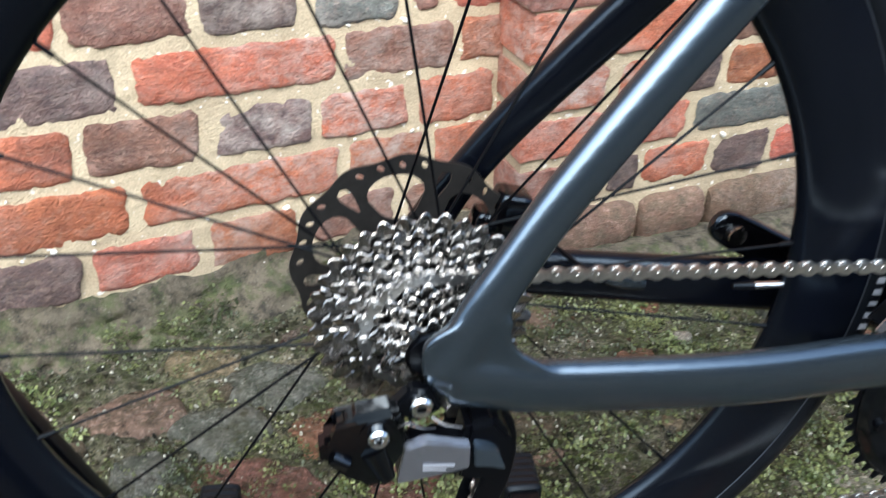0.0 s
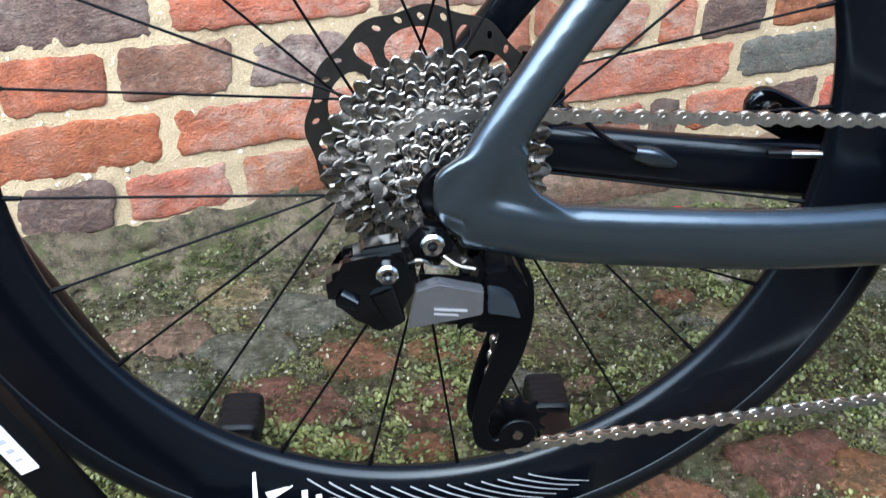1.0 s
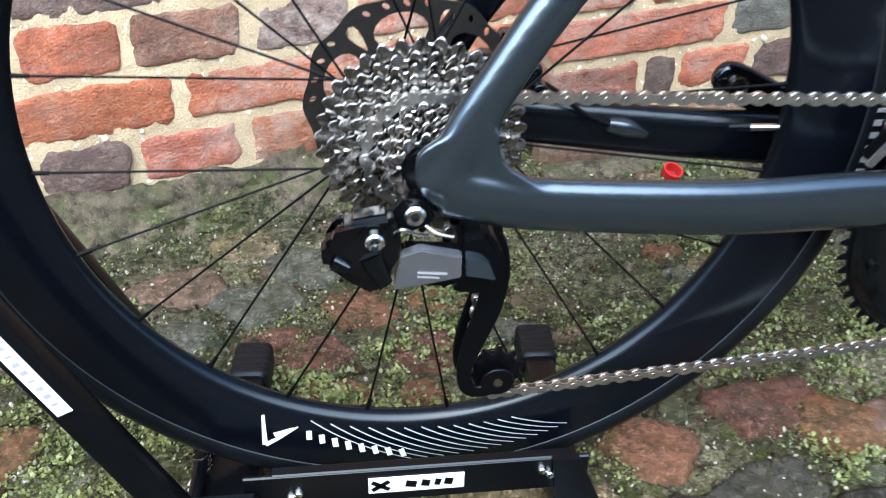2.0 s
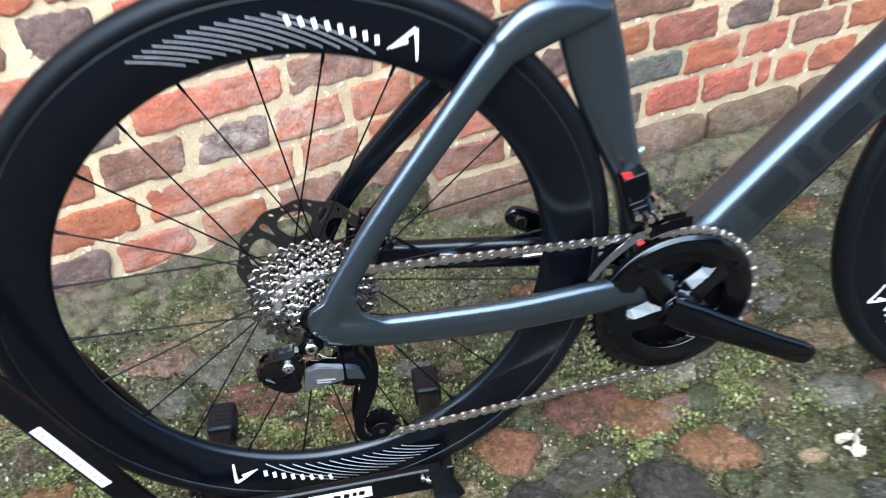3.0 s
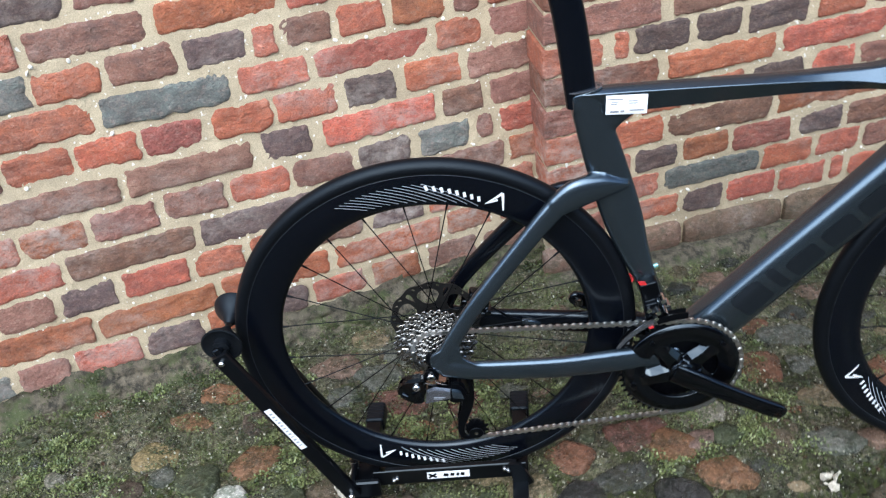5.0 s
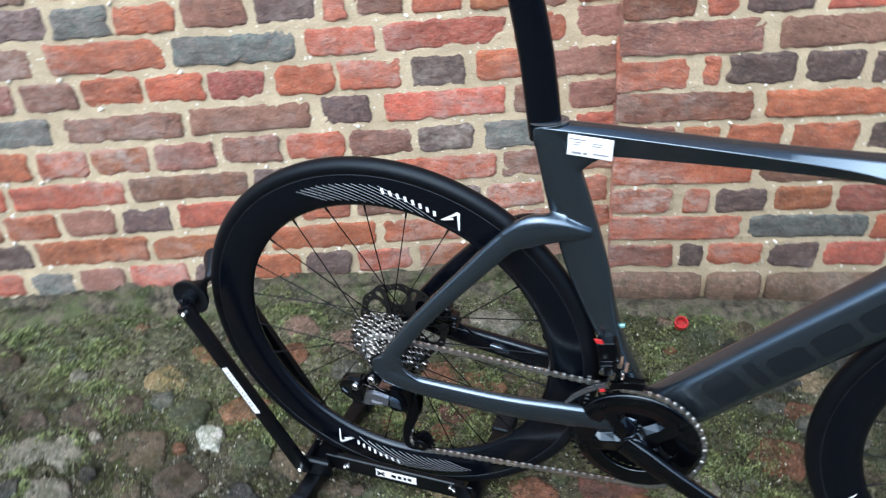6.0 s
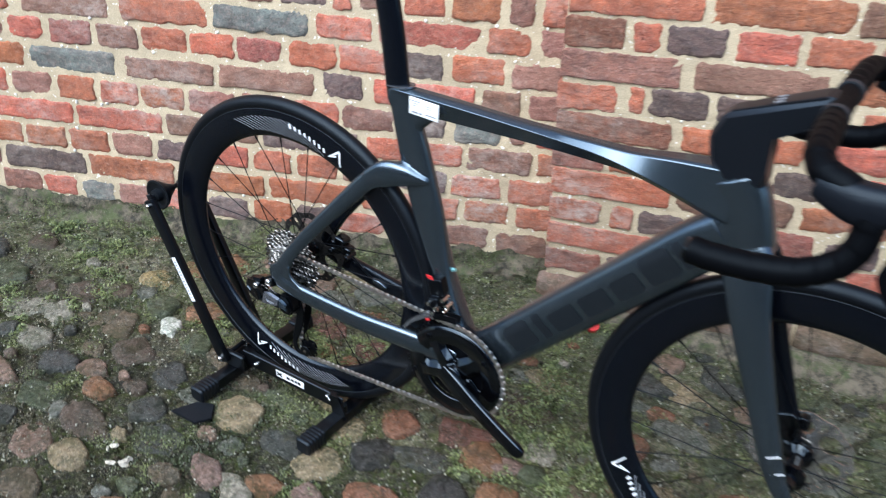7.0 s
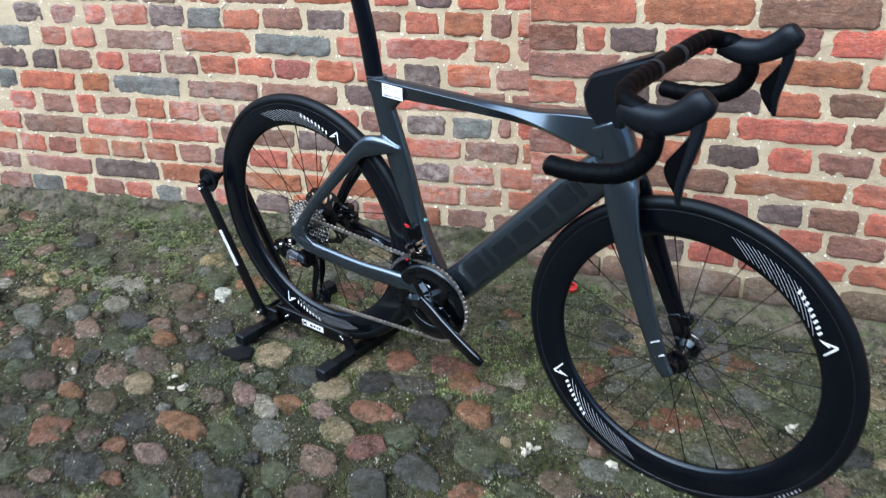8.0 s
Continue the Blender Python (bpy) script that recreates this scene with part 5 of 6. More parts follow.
def chain_path():
    """The chain's centre line as (x, y, z): sprocket, upper run, chainring, lower run, jockey wheels."""
    pts = []
    cog, cy = 19 * 0.0127 / (2 * math.pi), -0.0215 - 0.0038 * 5
    for k in range(13):
        a = radians(260 - 14 * k)
        pts.append((cog * math.cos(a), cy, cog * math.sin(a)))
    R = 50 * 0.0127 / (2 * math.pi)
    ring = [(BBX + R * math.cos(radians(a)), -0.0475, BBZ + R * math.sin(radians(a))) for a in range(94, -98, -6)]
    pts += ring
    jx, jz, jr = 0.053, -0.182, 0.0222
    pts += [(jx + jr * math.cos(radians(a)), -0.047, jz + jr * math.sin(radians(a))) for a in range(-80, -215, -20)]
    ux_, uz_ = 0.022, -0.080
    pts += [(ux_ + jr * math.cos(radians(a)), -0.046, uz_ + jr * math.sin(radians(a))) for a in range(-40, 110, 20)]
    pts.append((cog * math.cos(radians(262)), cy, cog * math.sin(radians(262))))
    return [Vector(p) for p in pts]


path = chain_path()
length = [0.0]
for a, c in zip(path, path[1:]):
    length.append(length[-1] + (c - a).length)


def along(s):
    s = max(0.0, min(s, length[-1] - 1e-6))
    i = next(k for k in range(len(path) - 1) if length[k + 1] > s)
    return path[i].lerp(path[i + 1], (s - length[i]) / (length[i + 1] - length[i]))


def link_mesh(gap):
    """Two side plates of a link, waisted in the middle, half an inch between the pins."""
    bm = bmesh.new()
    for s in (-1, 1):
        out = []
        for k in range(28):
            a = 2 * math.pi * k / 28
            x = math.cos(a) * 0.0104
            h = 0.0039 if abs(x) > 0.0045 else 0.0022 + 0.0017 * abs(x) / 0.0045
            z = math.copysign(min(h, abs(math.sin(a)) * 0.0075), math.sin(a)) if abs(math.sin(a)) > 1e-6 else 0.0
            out.append((x, z))
        plate(bm, out, 0.0009, Matrix.Translation((0, s * gap, 0)) @ pose(0, 0, 0, 90, 0, 0))
    me_ob = bmesh_to_mesh("link", bm)
    return me_ob


def bmesh_to_mesh(name, bm):
    bmesh.ops.recalc_face_normals(bm, faces=bm.faces)
    me = bpy.data.meshes.new(name)
    bm.to_mesh(me)
    bm.free()
    me.materials.append(M_CHAIN)
    return me


outer, inner = link_mesh(0.0025), link_mesh(0.0015)
count = int(length[-1] / 0.0127)
bm = bmesh.new()
for k in range(count):
    c = along(k * 0.0127) + Vector((0, 0, AX))
    rod(bm, c - Vector((0, 0.0033, 0)), c + Vector((0, 0.0033, 0)), 0.0018, 8)
    rod(bm, c - Vector((0, 0.0012, 0)), c + Vector((0, 0.0012, 0)), 0.0038, 10)
chain = part("chain", bm, M_CHAIN, bike, "bright steel chain")
for k in range(count):
    a, c = along(k * 0.0127), along((k + 1) * 0.0127)
    d = c - a
    ob = new("link", outer if k % 2 else inner)
    ob.parent = chain
    ob.matrix_basis = Matrix.Translation((a + c) / 2 + Vector((0, 0, AX))) @ Matrix.Rotation(math.atan2(d.y, math.hypot(d.x, d.z)), 4, "Z") @ Matrix.Rotation(-math.atan2(d.z, d.x), 4, "Y")

# rear derailleur
bm = bmesh.new()
plate(bm, [(-0.069, -0.038), (-0.056, -0.030), (-0.0515, -0.0206), (-0.0244, -0.0167), (-0.0176, -0.034), (-0.021, -0.048), (-0.030, -0.072), (-0.0345, -0.0758), (-0.0447, -0.0738), (-0.050, -0.060), (-0.0676, -0.056)], 0.019, pose(0, -0.080, AX, 90, 0, 0))
bmesh.ops.bevel(bm, geom=bm.edges[:], offset=0.0042, segments=2, affect="EDGES")
rod(bm, P(-0.0354, -0.0905, -0.0334), P(-0.0354, -0.070, -0.0334), 0.0105, 24)
rod(bm, P(-0.061, -0.088, -0.048), P(-0.052, -0.0905, -0.0525), 0.0058, 16, 0.004)
rod(bm, P(-0.038, -0.086, -0.046), P(-0.030, -0.090, -0.066), 0.0085, 20, 0.0052)
rod(bm, P(-0.041, -0.088, -0.068), P(-0.041, -0.070, -0.068), 0.0042, 14)
derailleur = part("rear_derailleur", bm, M_GLOSS, bike, "glossy black rear derailleur with a silver-grey plate", angle=30)
bm = bmesh.new()
plate(bm, [(-0.028, -0.026), (-0.016, -0.012), (-0.002, -0.014), (0.004, -0.028), (-0.012, -0.036)], 0.011, pose(0, -0.074, AX, 90, 0, 0))
plate(bm, [(-0.024, -0.070), (-0.018, -0.046), (0.02, -0.050), (0.026, -0.066), (0.012, -0.074)], 0.018, pose(0, -0.078, AX, 90, 0, 0))
bmesh.ops.bevel(bm, geom=bm.edges[:], offset=0.002, segments=2, affect="EDGES")
part("parallelogram", bm, M_BLACK, derailleur, angle=30)
bm = bmesh.new()
plate(bm, [(0.018, -0.038), (0.036, -0.036), (0.046, -0.050), (0.050, -0.070), (0.042, -0.084), (0.024, -0.086), (0.012, -0.079)], 0.026, pose(0, -0.070, AX, 90, 0, 0))
bmesh.ops.bevel(bm, geom=bm.edges[:], offset=0.004, segments=2, affect="EDGES")
part("knuckle", bm, M_BLACK, derailleur, angle=30)
for name, corners, m, text in (("cover_plate", (((-0.0193, -0.0445), (-0.0244, -0.0735)), ((-0.0074, -0.0405), (-0.004, -0.0705)), ((0.0190, -0.0472), (0.0185, -0.0665))), M_SILVER, "silver-grey link plate"), ("knuckle_plate", (((0.0215, -0.0475), (0.0215, -0.066)), ((0.031, -0.050), (0.032, -0.068)), ((0.037, -0.055), (0.041, -0.0705))), M_PAINT, "dark grey end plate")):
    bm = bmesh.new()
    rings = []
    for a, c in corners:
        rings.append([bm.verts.new(P(x, y, z)) for x, z, y in ((a[0], a[1], -0.0835), (a[0], a[1] - 0.002, -0.0895), (c[0], c[1] + 0.004, -0.0925), (c[0], c[1], -0.086))])
    ring_faces(bm, rings)
    bmesh.ops.bevel(bm, geom=bm.edges[:], offset=0.0008, segments=2, affect="EDGES")
    part(name, bm, m, derailleur, text, angle=25)
bm = bmesh.new()
for z in (-0.0585, -0.0618):
    box(bm, (0.019, 0.0008, 0.0012), pose(0.000, -0.0920 - (z + 0.06) * 0.15, z + AX, -8, 6, 0))
part("plate_print", bm, M_GREYPRINT, derailleur, smooth=False)
for x, y, z, r in ((-0.0354, -0.0925, -0.0334, 0.0062), (-0.010, -0.083, -0.0216, 0.0070)):
    bm = bmesh.new()
    lathe(bm, [(0.0026, 0.003), (0.0030, -0.002), (r * 0.8, -0.0026), (r, -0.0012), (r, 0.008), (0.002, 0.008)], P(x, y, z), seg=24)
    part("bolt", bm, M_CHROME, derailleur, "chrome hex bolt")
for y in (-0.059, -0.036):
    bm = bmesh.new()
    loft(bm, S((0.018, y, -0.058, 0.0016, 0.009), (0.040, y, -0.056, 0.0018, 0.011), (0.0475, y, -0.082, 0.0018, 0.010), (0.0435, y, -0.112, 0.0018, 0.010), (0.034, y, -0.142, 0.0018, 0.0085), (0.0275, y, -0.168, 0.0018, 0.006), (0.031, y, -0.187, 0.0018, 0.006), (0.046, y, -0.190, 0.0018, 0.005), (0.064, y, -0.179, 0.0016, 0.005)), 5, 12, 4)
    lathe(bm, [(0.002, -0.0015), (0.012, -0.0015), (0.013, 0.0), (0.012, 0.0015), (0.002, 0.0015)], P(0.053, y, -0.182), seg=24)
    melt(part("cage", bm, M_BLACK, derailleur, "black jockey wheel cage"), 0.0011, 1)
for x, z in ((0.053, -0.182), (0.022, -0.080)):
    bm = bmesh.new()
    rings = []
    for k in range(11):
        for u, r in ((0, 0.0185), (0.25, 0.0188), (0.42, 0.0235), (0.58, 0.0235), (0.78, 0.0188)):
            a = 2 * math.pi * (k + u) / 11
            rings.append([bm.verts.new(P(x + q * math.cos(a), -0.047 + o, z + q * math.sin(a))) for q, o in ((0.006, -0.003), (0.015, -0.003), (r, -0.001), (r, 0.001), (0.015, 0.003), (0.006, 0.003))])
    ring_faces(bm, rings, closed=True, cap=False)
    part("jockey_wheel", bm, M_BLACK, derailleur)
    bm = bmesh.new()
    rod(bm, P(x, -0.061, z), P(x, -0.034, z), 0.0036, 14)
    part("bolt", bm, M_STEEL, derailleur)
bm = bmesh.new()
tube(bm, [P(-0.025, -0.088, -0.030), P(-0.018, -0.090, -0.0265), P(-0.010, -0.089, -0.031), P(-0.002, -0.087, -0.0335)], 0.0009, 5, 6)
tube(bm, [P(-0.004, -0.084, -0.028), P(0.004, -0.086, -0.033), P(0.014, -0.086, -0.036)], 0.0009, 5, 6)
part("shift_cable", bm, M_STEEL, derailleur)

# front derailleur
bm = bmesh.new()
box(bm, (0.030, 0.022, 0.034), pose(0.353, -0.026, 0.082 + AX, 0, -14, 0), 0.004)
box(bm, (0.022, 0.024, 0.022), pose(0.356, -0.034, 0.054 + AX, 0, -14, 0), 0.004)
fd = melt(part("front_derailleur", bm, M_BLACK, bike, "black front derailleur with steel cage"), 0.0014, 3)
bm = bmesh.new()
plate(bm, [(0.333, 0.1025), (0.344, 0.102), (0.348, 0.096), (0.337, 0.096)], 0.003, pose(0, -0.0345, AX, 90, 0, 0))
part("red_tab", bm, M_RED, fd, "small red plastic tab")
for y, a0, a1, low, high, m in ((-0.055, 114, 151, 0.117, 0.1255, M_SILVER), (-0.055, 88, 112.5, 0.112, 0.124, M_BLACK), (-0.040, 88, 150, 0.106, 0.121, M_BLACK)):
    bm = bmesh.new()
    rings = []
    for k in range(15):
        a = radians(a0 + (a1 - a0) * k / 14)
        w = (high - low) * (1 - 0.6 * max(0.0, k / 14 - 0.5) * (m is M_SILVER))
        rings.append([bm.verts.new(P(BBX + q * math.cos(a), y + o, BBZ + q * math.sin(a))) for q, o in ((high - w, -0.0008), (high, -0.0008), (high, 0.0008), (high - w, 0.0008))])
    ring_faces(bm, rings)
    part("cage_plate", bm, m, fd, "silver chain cage plate" if m is M_SILVER else "")
bm = bmesh.new()
plate(bm, [(0.348, 0.026), (0.355, 0.029), (0.357, 0.026), (0.350, 0.023)], 0.002, pose(0, -0.0575, AX, 90, 0, 0))
part("red_sticker", bm, M_RED, fd, "small red sticker")
for x, z, y in ((0.349, 0.056, -0.049), (0.364, 0.050, -0.049), (0.373, 0.066, -0.040), (0.360, 0.040, -0.052), (0.377, 0.044, -0.046), (0.381, 0.055, -0.040)):
    bm = bmesh.new()
    rod(bm, P(x, y - 0.004, z), P(x, y + 0.016, z), 0.0041, 12, 0.0036)
    part("bolt", bm, M_CHROME, fd)
bm = bmesh.new()
tube(bm, [P(0.372, -0.036, 0.066), P(0.380, -0.030, 0.060), P(0.388, -0.024, 0.040)], 0.0012, 5, 6)
part("shift_cable", bm, M_STEEL, fd)

# ---- cockpit ----
bm = bmesh.new()
# faceted stem body reaching from the head tube to the bar
plate(bm, [(0.790, 0.416), (0.767, 0.444), (0.760, 0.478), (0.774, 0.511), (0.898, 0.562), (0.912, 0.552), (0.908, 0.530), (0.872, 0.511), (0.833, 0.497), (0.842, 0.445), (0.846, 0.418)], 0.046, pose(0, 0, AX, 90, 0, 0))
bmesh.ops.bevel(bm, geom=bm.edges[:], offset=0.007, segments=1, affect="EDGES")
stem = part("stem", bm, M_STEM, bike, "satin black faceted stem", angle=20)
bm = bmesh.new()
loft(bm, S((0.782, 0, 0.5135, 0.017, 0.002), (0.835, 0, 0.5358, 0.018, 0.002), (0.89, 0, 0.5585, 0.020, 0.002)), 4, power=5)
part("stem_cover", bm, M_STEM, stem)
bm = bmesh.new()
for y in (-0.012, 0.0, 0.012):
    box(bm, (0.012, 0.004, 0.0006), pose(0.835, y, 0.5383 + AX, 0, -22.5, 0))
part("stem_print", bm, M_GREYPRINT, stem, smooth=False)

BAR = [(0.905, 0.0, 0.545), (0.905, 0.06, 0.546), (0.908, 0.12, 0.548), (0.912, 0.165, 0.547), (0.926, 0.190, 0.540), (0.950, 0.200, 0.534), (0.972, 0.204, 0.518), (0.980, 0.208, 0.490), (0.968, 0.212, 0.458), (0.935, 0.215, 0.434), (0.890, 0.218, 0.424), (0.845, 0.220, 0.421), (0.812, 0.222, 0.423)]
bar = None
for s in (-1, 1):
    full = [Vector(p) for p in spline(BAR, 6)]
    body = full[:20]
    bm = bmesh.new()
    tube(bm, [P(p.x, s * p.y, p.z) for p in (body[0], body[6], body[12], body[15])], 0.0152, 5, 16, (1, 0, 0))
    piece = part("handlebar" if bar is None else "handlebar_half", bm, M_TAPE, bike if bar is None else bar, "black drop handlebar" if bar is None else "")
    bar = bar or piece
    # tape: a tube with a winding ridge
    bm = bmesh.new()
    rings = []
    dist = 0.0
    tape = spline([tuple(p) for p in full[5:]], 4)
    for k, p in enumerate(tape):
        p = Vector(p)
        q = Vector(tape[min(k + 1, len(tape) - 1)]) - Vector(tape[max(k - 1, 0)])
        d = Vector((q.x, s * q.y, q.z)).normalized()
        u = d.orthogonal().normalized() if k == 0 else (u - d * u.dot(d)).normalized()
        v = d.cross(u)
        if k:
            dist += (p - Vector(tape[k - 1])).length
        ring = []
        for j in range(18):
            a = 2 * math.pi * j / 18
            wind = (dist / 0.024 + j / 18) % 1.0
            rad = 0.0160 + 0.0011 * (wind if wind < 0.9 else (1 - wind) * 9)
            ring.append(bm.verts.new(P(p.x, s * p.y, p.z) + (u * math.cos(a) + v * math.sin(a)) * rad))
        rings.append(ring)
    ring_faces(bm, rings)
    part("bar_tape", bm, M_TAPE, bar, "black perforated bar tape")
    bm = bmesh.new()
    rod(bm, P(0.905, s * 0.044, 0.5458), P(0.905, s * 0.054, 0.5460), 0.0176, 20)
    part("tape_finish", bm, M_BEAD, bar)
    # brake hood and lever
    bm = bmesh.new()
    loft(bm, S((0.922, s * 0.194, 0.530, 0.015, 0.015), (0.945, s * 0.200, 0.526, 0.0185, 0.021), (0.972, s * 0.203, 0.522, 0.0185, 0.024), (1.002, s * 0.203, 0.528, 0.0175, 0.022), (1.028, s * 0.203, 0.543, 0.0175, 0.0235), (1.046, s * 0.202, 0.560, 0.0170, 0.0235), (1.056, s * 0.201, 0.571, 0.012, 0.016)), 6, power=2.5)
    hood = melt(part("brake_hood", bm, M_RUBBER, bike, "black rubber brake hood with shift lever"), 0.002, 3)
    bm = bmesh.new()
    loft(bm, S((1.044, s * 0.204, 0.548, 0.009, 0.012), (1.045, s * 0.206, 0.520, 0.0095, 0.0105), (1.038, s * 0.211, 0.478, 0.0095, 0.0080), (1.031, s * 0.215, 0.445, 0.009, 0.0068), (1.030, s * 0.218, 0.418, 0.007, 0.0055), (1.032, s * 0.219, 0.406, 0.004, 0.003)), 6, power=2.6)
    part("brake_lever", bm, M_RUBBER, hood, "glossy black brake lever")
    bm = bmesh.new()
    plate(bm, [(1.036, 0.515), (1.020, 0.490), (1.004, 0.468), (1.001, 0.452), (1.008, 0.436), (1.026, 0.412), (1.034, 0.440)], 0.0055, pose(0, s * 0.212, AX, 90, 0, 0))
    bmesh.ops.bevel(bm, geom=bm.edges[:], offset=0.0018, segments=2, affect="EDGES")
    part("shift_paddle", bm, M_BLACK, hood)
    bm = bmesh.new()
    rod(bm, P(0.812, s * 0.222, 0.423), P(0.807, s * 0.222, 0.4235), 0.0155, 20, 0.012)
    part("bar_plug", bm, M_GLOSS, bar)

# ---- the wheel stand ----
stand = thing("bike_stand", "black steel floor stand with rubber feet holding the rear wheel", "bicycle stand")
for s in (-1, 1):
    bm = bmesh.new()
    box(bm, (0.029, 0.014, 0.400), pose(-0.2655, -0.0705 if s < 0 else 0.046, -0.128 + AX, 0, -24.6, 0), 0.004, 2)
    arm_b = part("arm", bm, M_STEELTUBE, stand, "black flat steel arm")
    bm = bmesh.new()
    box(bm, (0.0125, 0.0012, 0.108), pose(-0.2725, -0.0782 if s < 0 else 0.0537, -0.1185 + AX, 0, -24.6, 0), 0.0004, 1)
    strip = part("strip_label", bm, M_WHITE, arm_b, "white strip label with small print")
    bm = bmesh.new()
    for k in range(12):
        u = -0.043 + 0.0078 * k
        box(bm, (0.005, 0.0006, 0.0035 if k % 3 else 0.002), pose(-0.2725, -0.079 if s < 0 else 0.0545, -0.1185 + AX, 0, -24.6, 0) @ pose(0, 0, u))
    part("strip_print", bm, M_STRIPE, arm_b, smooth=False)
    for x, z, r in ((-0.344, 0.043, 0.0052), (-0.187, -0.299, 0.0062)):
        bm = bmesh.new()
        lathe(bm, [(0.0, -0.005), (r * 0.6, -0.0048), (r, -0.0025), (r, 0.003), (0.0, 0.003)], P(x, -0.081 if s < 0 else 0.0565, z), axis=(0, -s, 0) if s > 0 else (0, 1, 0), seg=20)
        part("bolt", bm, M_CHROME, arm_b, "chrome dome bolt")
    # cupped roller half with a ribbed rim
    bm = bmesh.new()
    prof = [(0.005, 0.004), (0.009, 0.010), (0.013, 0.018), (0.021, 0.030), (0.031, 0.042), (0.034, 0.050), (0.031, 0.051), (0.022, 0.046), (0.014, 0.046)] + ([(0.013, 0.058), (0.005, 0.060)] if s < 0 else [(0.005, 0.046)])
    lathe(bm, [(r, s * o) for r, o in prof], P(-0.3475, 0, 0.056), seg=40)
    part("roller", bm, M_PLASTIC, stand, "black cupped plastic roller")
    # base channel side
    bm = bmesh.new()
    if s < 0:
        box(bm, (0.285, 0.004, 0.036), pose(-0.005, -0.047, -0.296 + AX, 0, 0.5, 0), 0.0012, 1)
        box(bm, (0.245, 0.010, 0.004), pose(-0.002, -0.0435, -0.279 + AX, 0, 0.5, 0), 0.0012, 1)
    else:
        box(bm, (0.285, 0.004, 0.024), pose(-0.005, 0.033, -0.308 + AX, 0, 0.5, 0), 0.0012, 1)
    side_b = part("base_side", bm, M_STEELTUBE, stand, "black steel channel side")
    if s > 0:
        continue
    bm = bmesh.new()
    box(bm, (0.079, 0.001, 0.0175), pose(-0.0075, -0.0498, -0.2945 + AX, 0, 0.5, 0), 0.0003, 1)
    part("maker_label", bm, M_WHITE, side_b, "white maker's label with dark print")
    bm = bmesh.new()
    for k, (x, w, h, t) in enumerate(((-0.037, 0.017, 0.004, 34), (-0.037, 0.017, 0.004, -34), (-0.012, 0.009, 0.007, 12), (0.000, 0.007, 0.007, 12), (0.010, 0.005, 0.007, 12), (0.019, 0.007, 0.007, 12))):
        box(bm, (w, 0.0006, h), pose(x, -0.0505, -0.2945 + AX, 0, t, 0))
    part("label_print", bm, M_BLACK, side_b, smooth=False)
    for x, z in ((-0.110, -0.3005), (-0.1035, -0.296), (0.097, -0.290), (0.104, -0.2955)):
        bm = bmesh.new()
        lathe(bm, [(0.0, -0.0035), (0.0028, -0.003), (0.0042, -0.001), (0.0042, 0.002), (0.0, 0.002)], P(x, -0.0505, z), seg=16)
        part("rivet", bm, M_CHROME, side_b)
bm = bmesh.new()
rod(bm, P(-0.3475, -0.07, 0.056), P(-0.3475, 0.05, 0.056), 0.0055, 16)
box(bm, (0.012, 0.008, 0.03), pose(-0.347, -0.068, 0.05 + AX, 0, -24.6, 0), 0.002, 1)
box(bm, (0.012, 0.008, 0.03), pose(-0.347, 0.048, 0.05 + AX, 0, -24.6, 0), 0.002, 1)
part("roller_axle", bm, M_STEELTUBE, stand)
bm = bmesh.new()
rod(bm, P(-0.187, -0.08, -0.299), P(-0.187, 0.055, -0.299), 0.006, 16)
box(bm, (0.05, 0.084, 0.006), pose(-0.165, -0.008, -0.312 + AX), 0.001, 1)
box(bm, (0.06, 0.012, 0.04), pose(-0.165, -0.058, -0.306 + AX), 0.003, 1)
box(bm, (0.06, 0.012, 0.04), pose(-0.165, 0.038, -0.311 + AX), 0.003, 1)
part("hinge", bm, M_STEELTUBE, stand)
bm = bmesh.new()
tube(bm, [P(-0.188 + 0.008 * math.cos(k * 0.7), 0.008 * math.sin(k * 0.7), -0.342 + 0.00055 * k) for k in range(96)], 0.0012, 1, 6, (0.3, 0.2, 0.9))
part("spring", bm, M_STEEL, stand, "coil spring")
for x0, x1, y0, y1 in ((-0.178, -0.160, -0.165, 0.180), (0.118, 0.140, -0.155, 0.182)):
    d = Vector((x1 - x0, y1 - y0, 0))
    turn = math.degrees(math.atan2(-d.x, d.y))
    mid = Vector(((x0 + x1) / 2, (y0 + y1) / 2, 0.026))
    bm = bmesh.new()
    box(bm, (0.030, d.length - 0.05, 0.026), pose(*mid, 0, 0, turn), 0.003, 2)
    bar_b = part("foot_bar", bm, M_STEELTUBE, stand, "black square steel foot")
    for s in (-1, 1):
        m = pose(*mid, 0, 0, turn) @ pose(0, s * (d.length / 2 - 0.022), 0)
        bm = bmesh.new()
        rings = []
        for k in range(25):
            v = -0.026 + 0.052 * k / 24
            big = 1.0 if (k // 2) % 2 else 0.95
            big *= 0.86 if k in (0, 24) else 1.0
            hw, hh = 0.0195 * big, 0.0180 * big
            rings.append([bm.verts.new(m @ Vector((hw * math.copysign(abs(math.cos(a)) ** 0.35, math.cos(a)), v, hh * math.copysign(abs(math.sin(a)) ** 0.35, math.sin(a))))) for a in [2 * math.pi * (j + 0.5) / 16 for j in range(16)]])
        ring_faces(bm, rings)
        part("rubber_cap", bm, M_PLASTIC, bar_b, "ribbed black rubber end cap")
    for y in (-0.05, 0.030):
        bm = bmesh.new()
        rod(bm, mid + Vector((0, y, 0.0)), mid + Vector((0, y, 0.03)), 0.008, 12)
        part("foot_bracket", bm, M_STEELTUBE, bar_b)
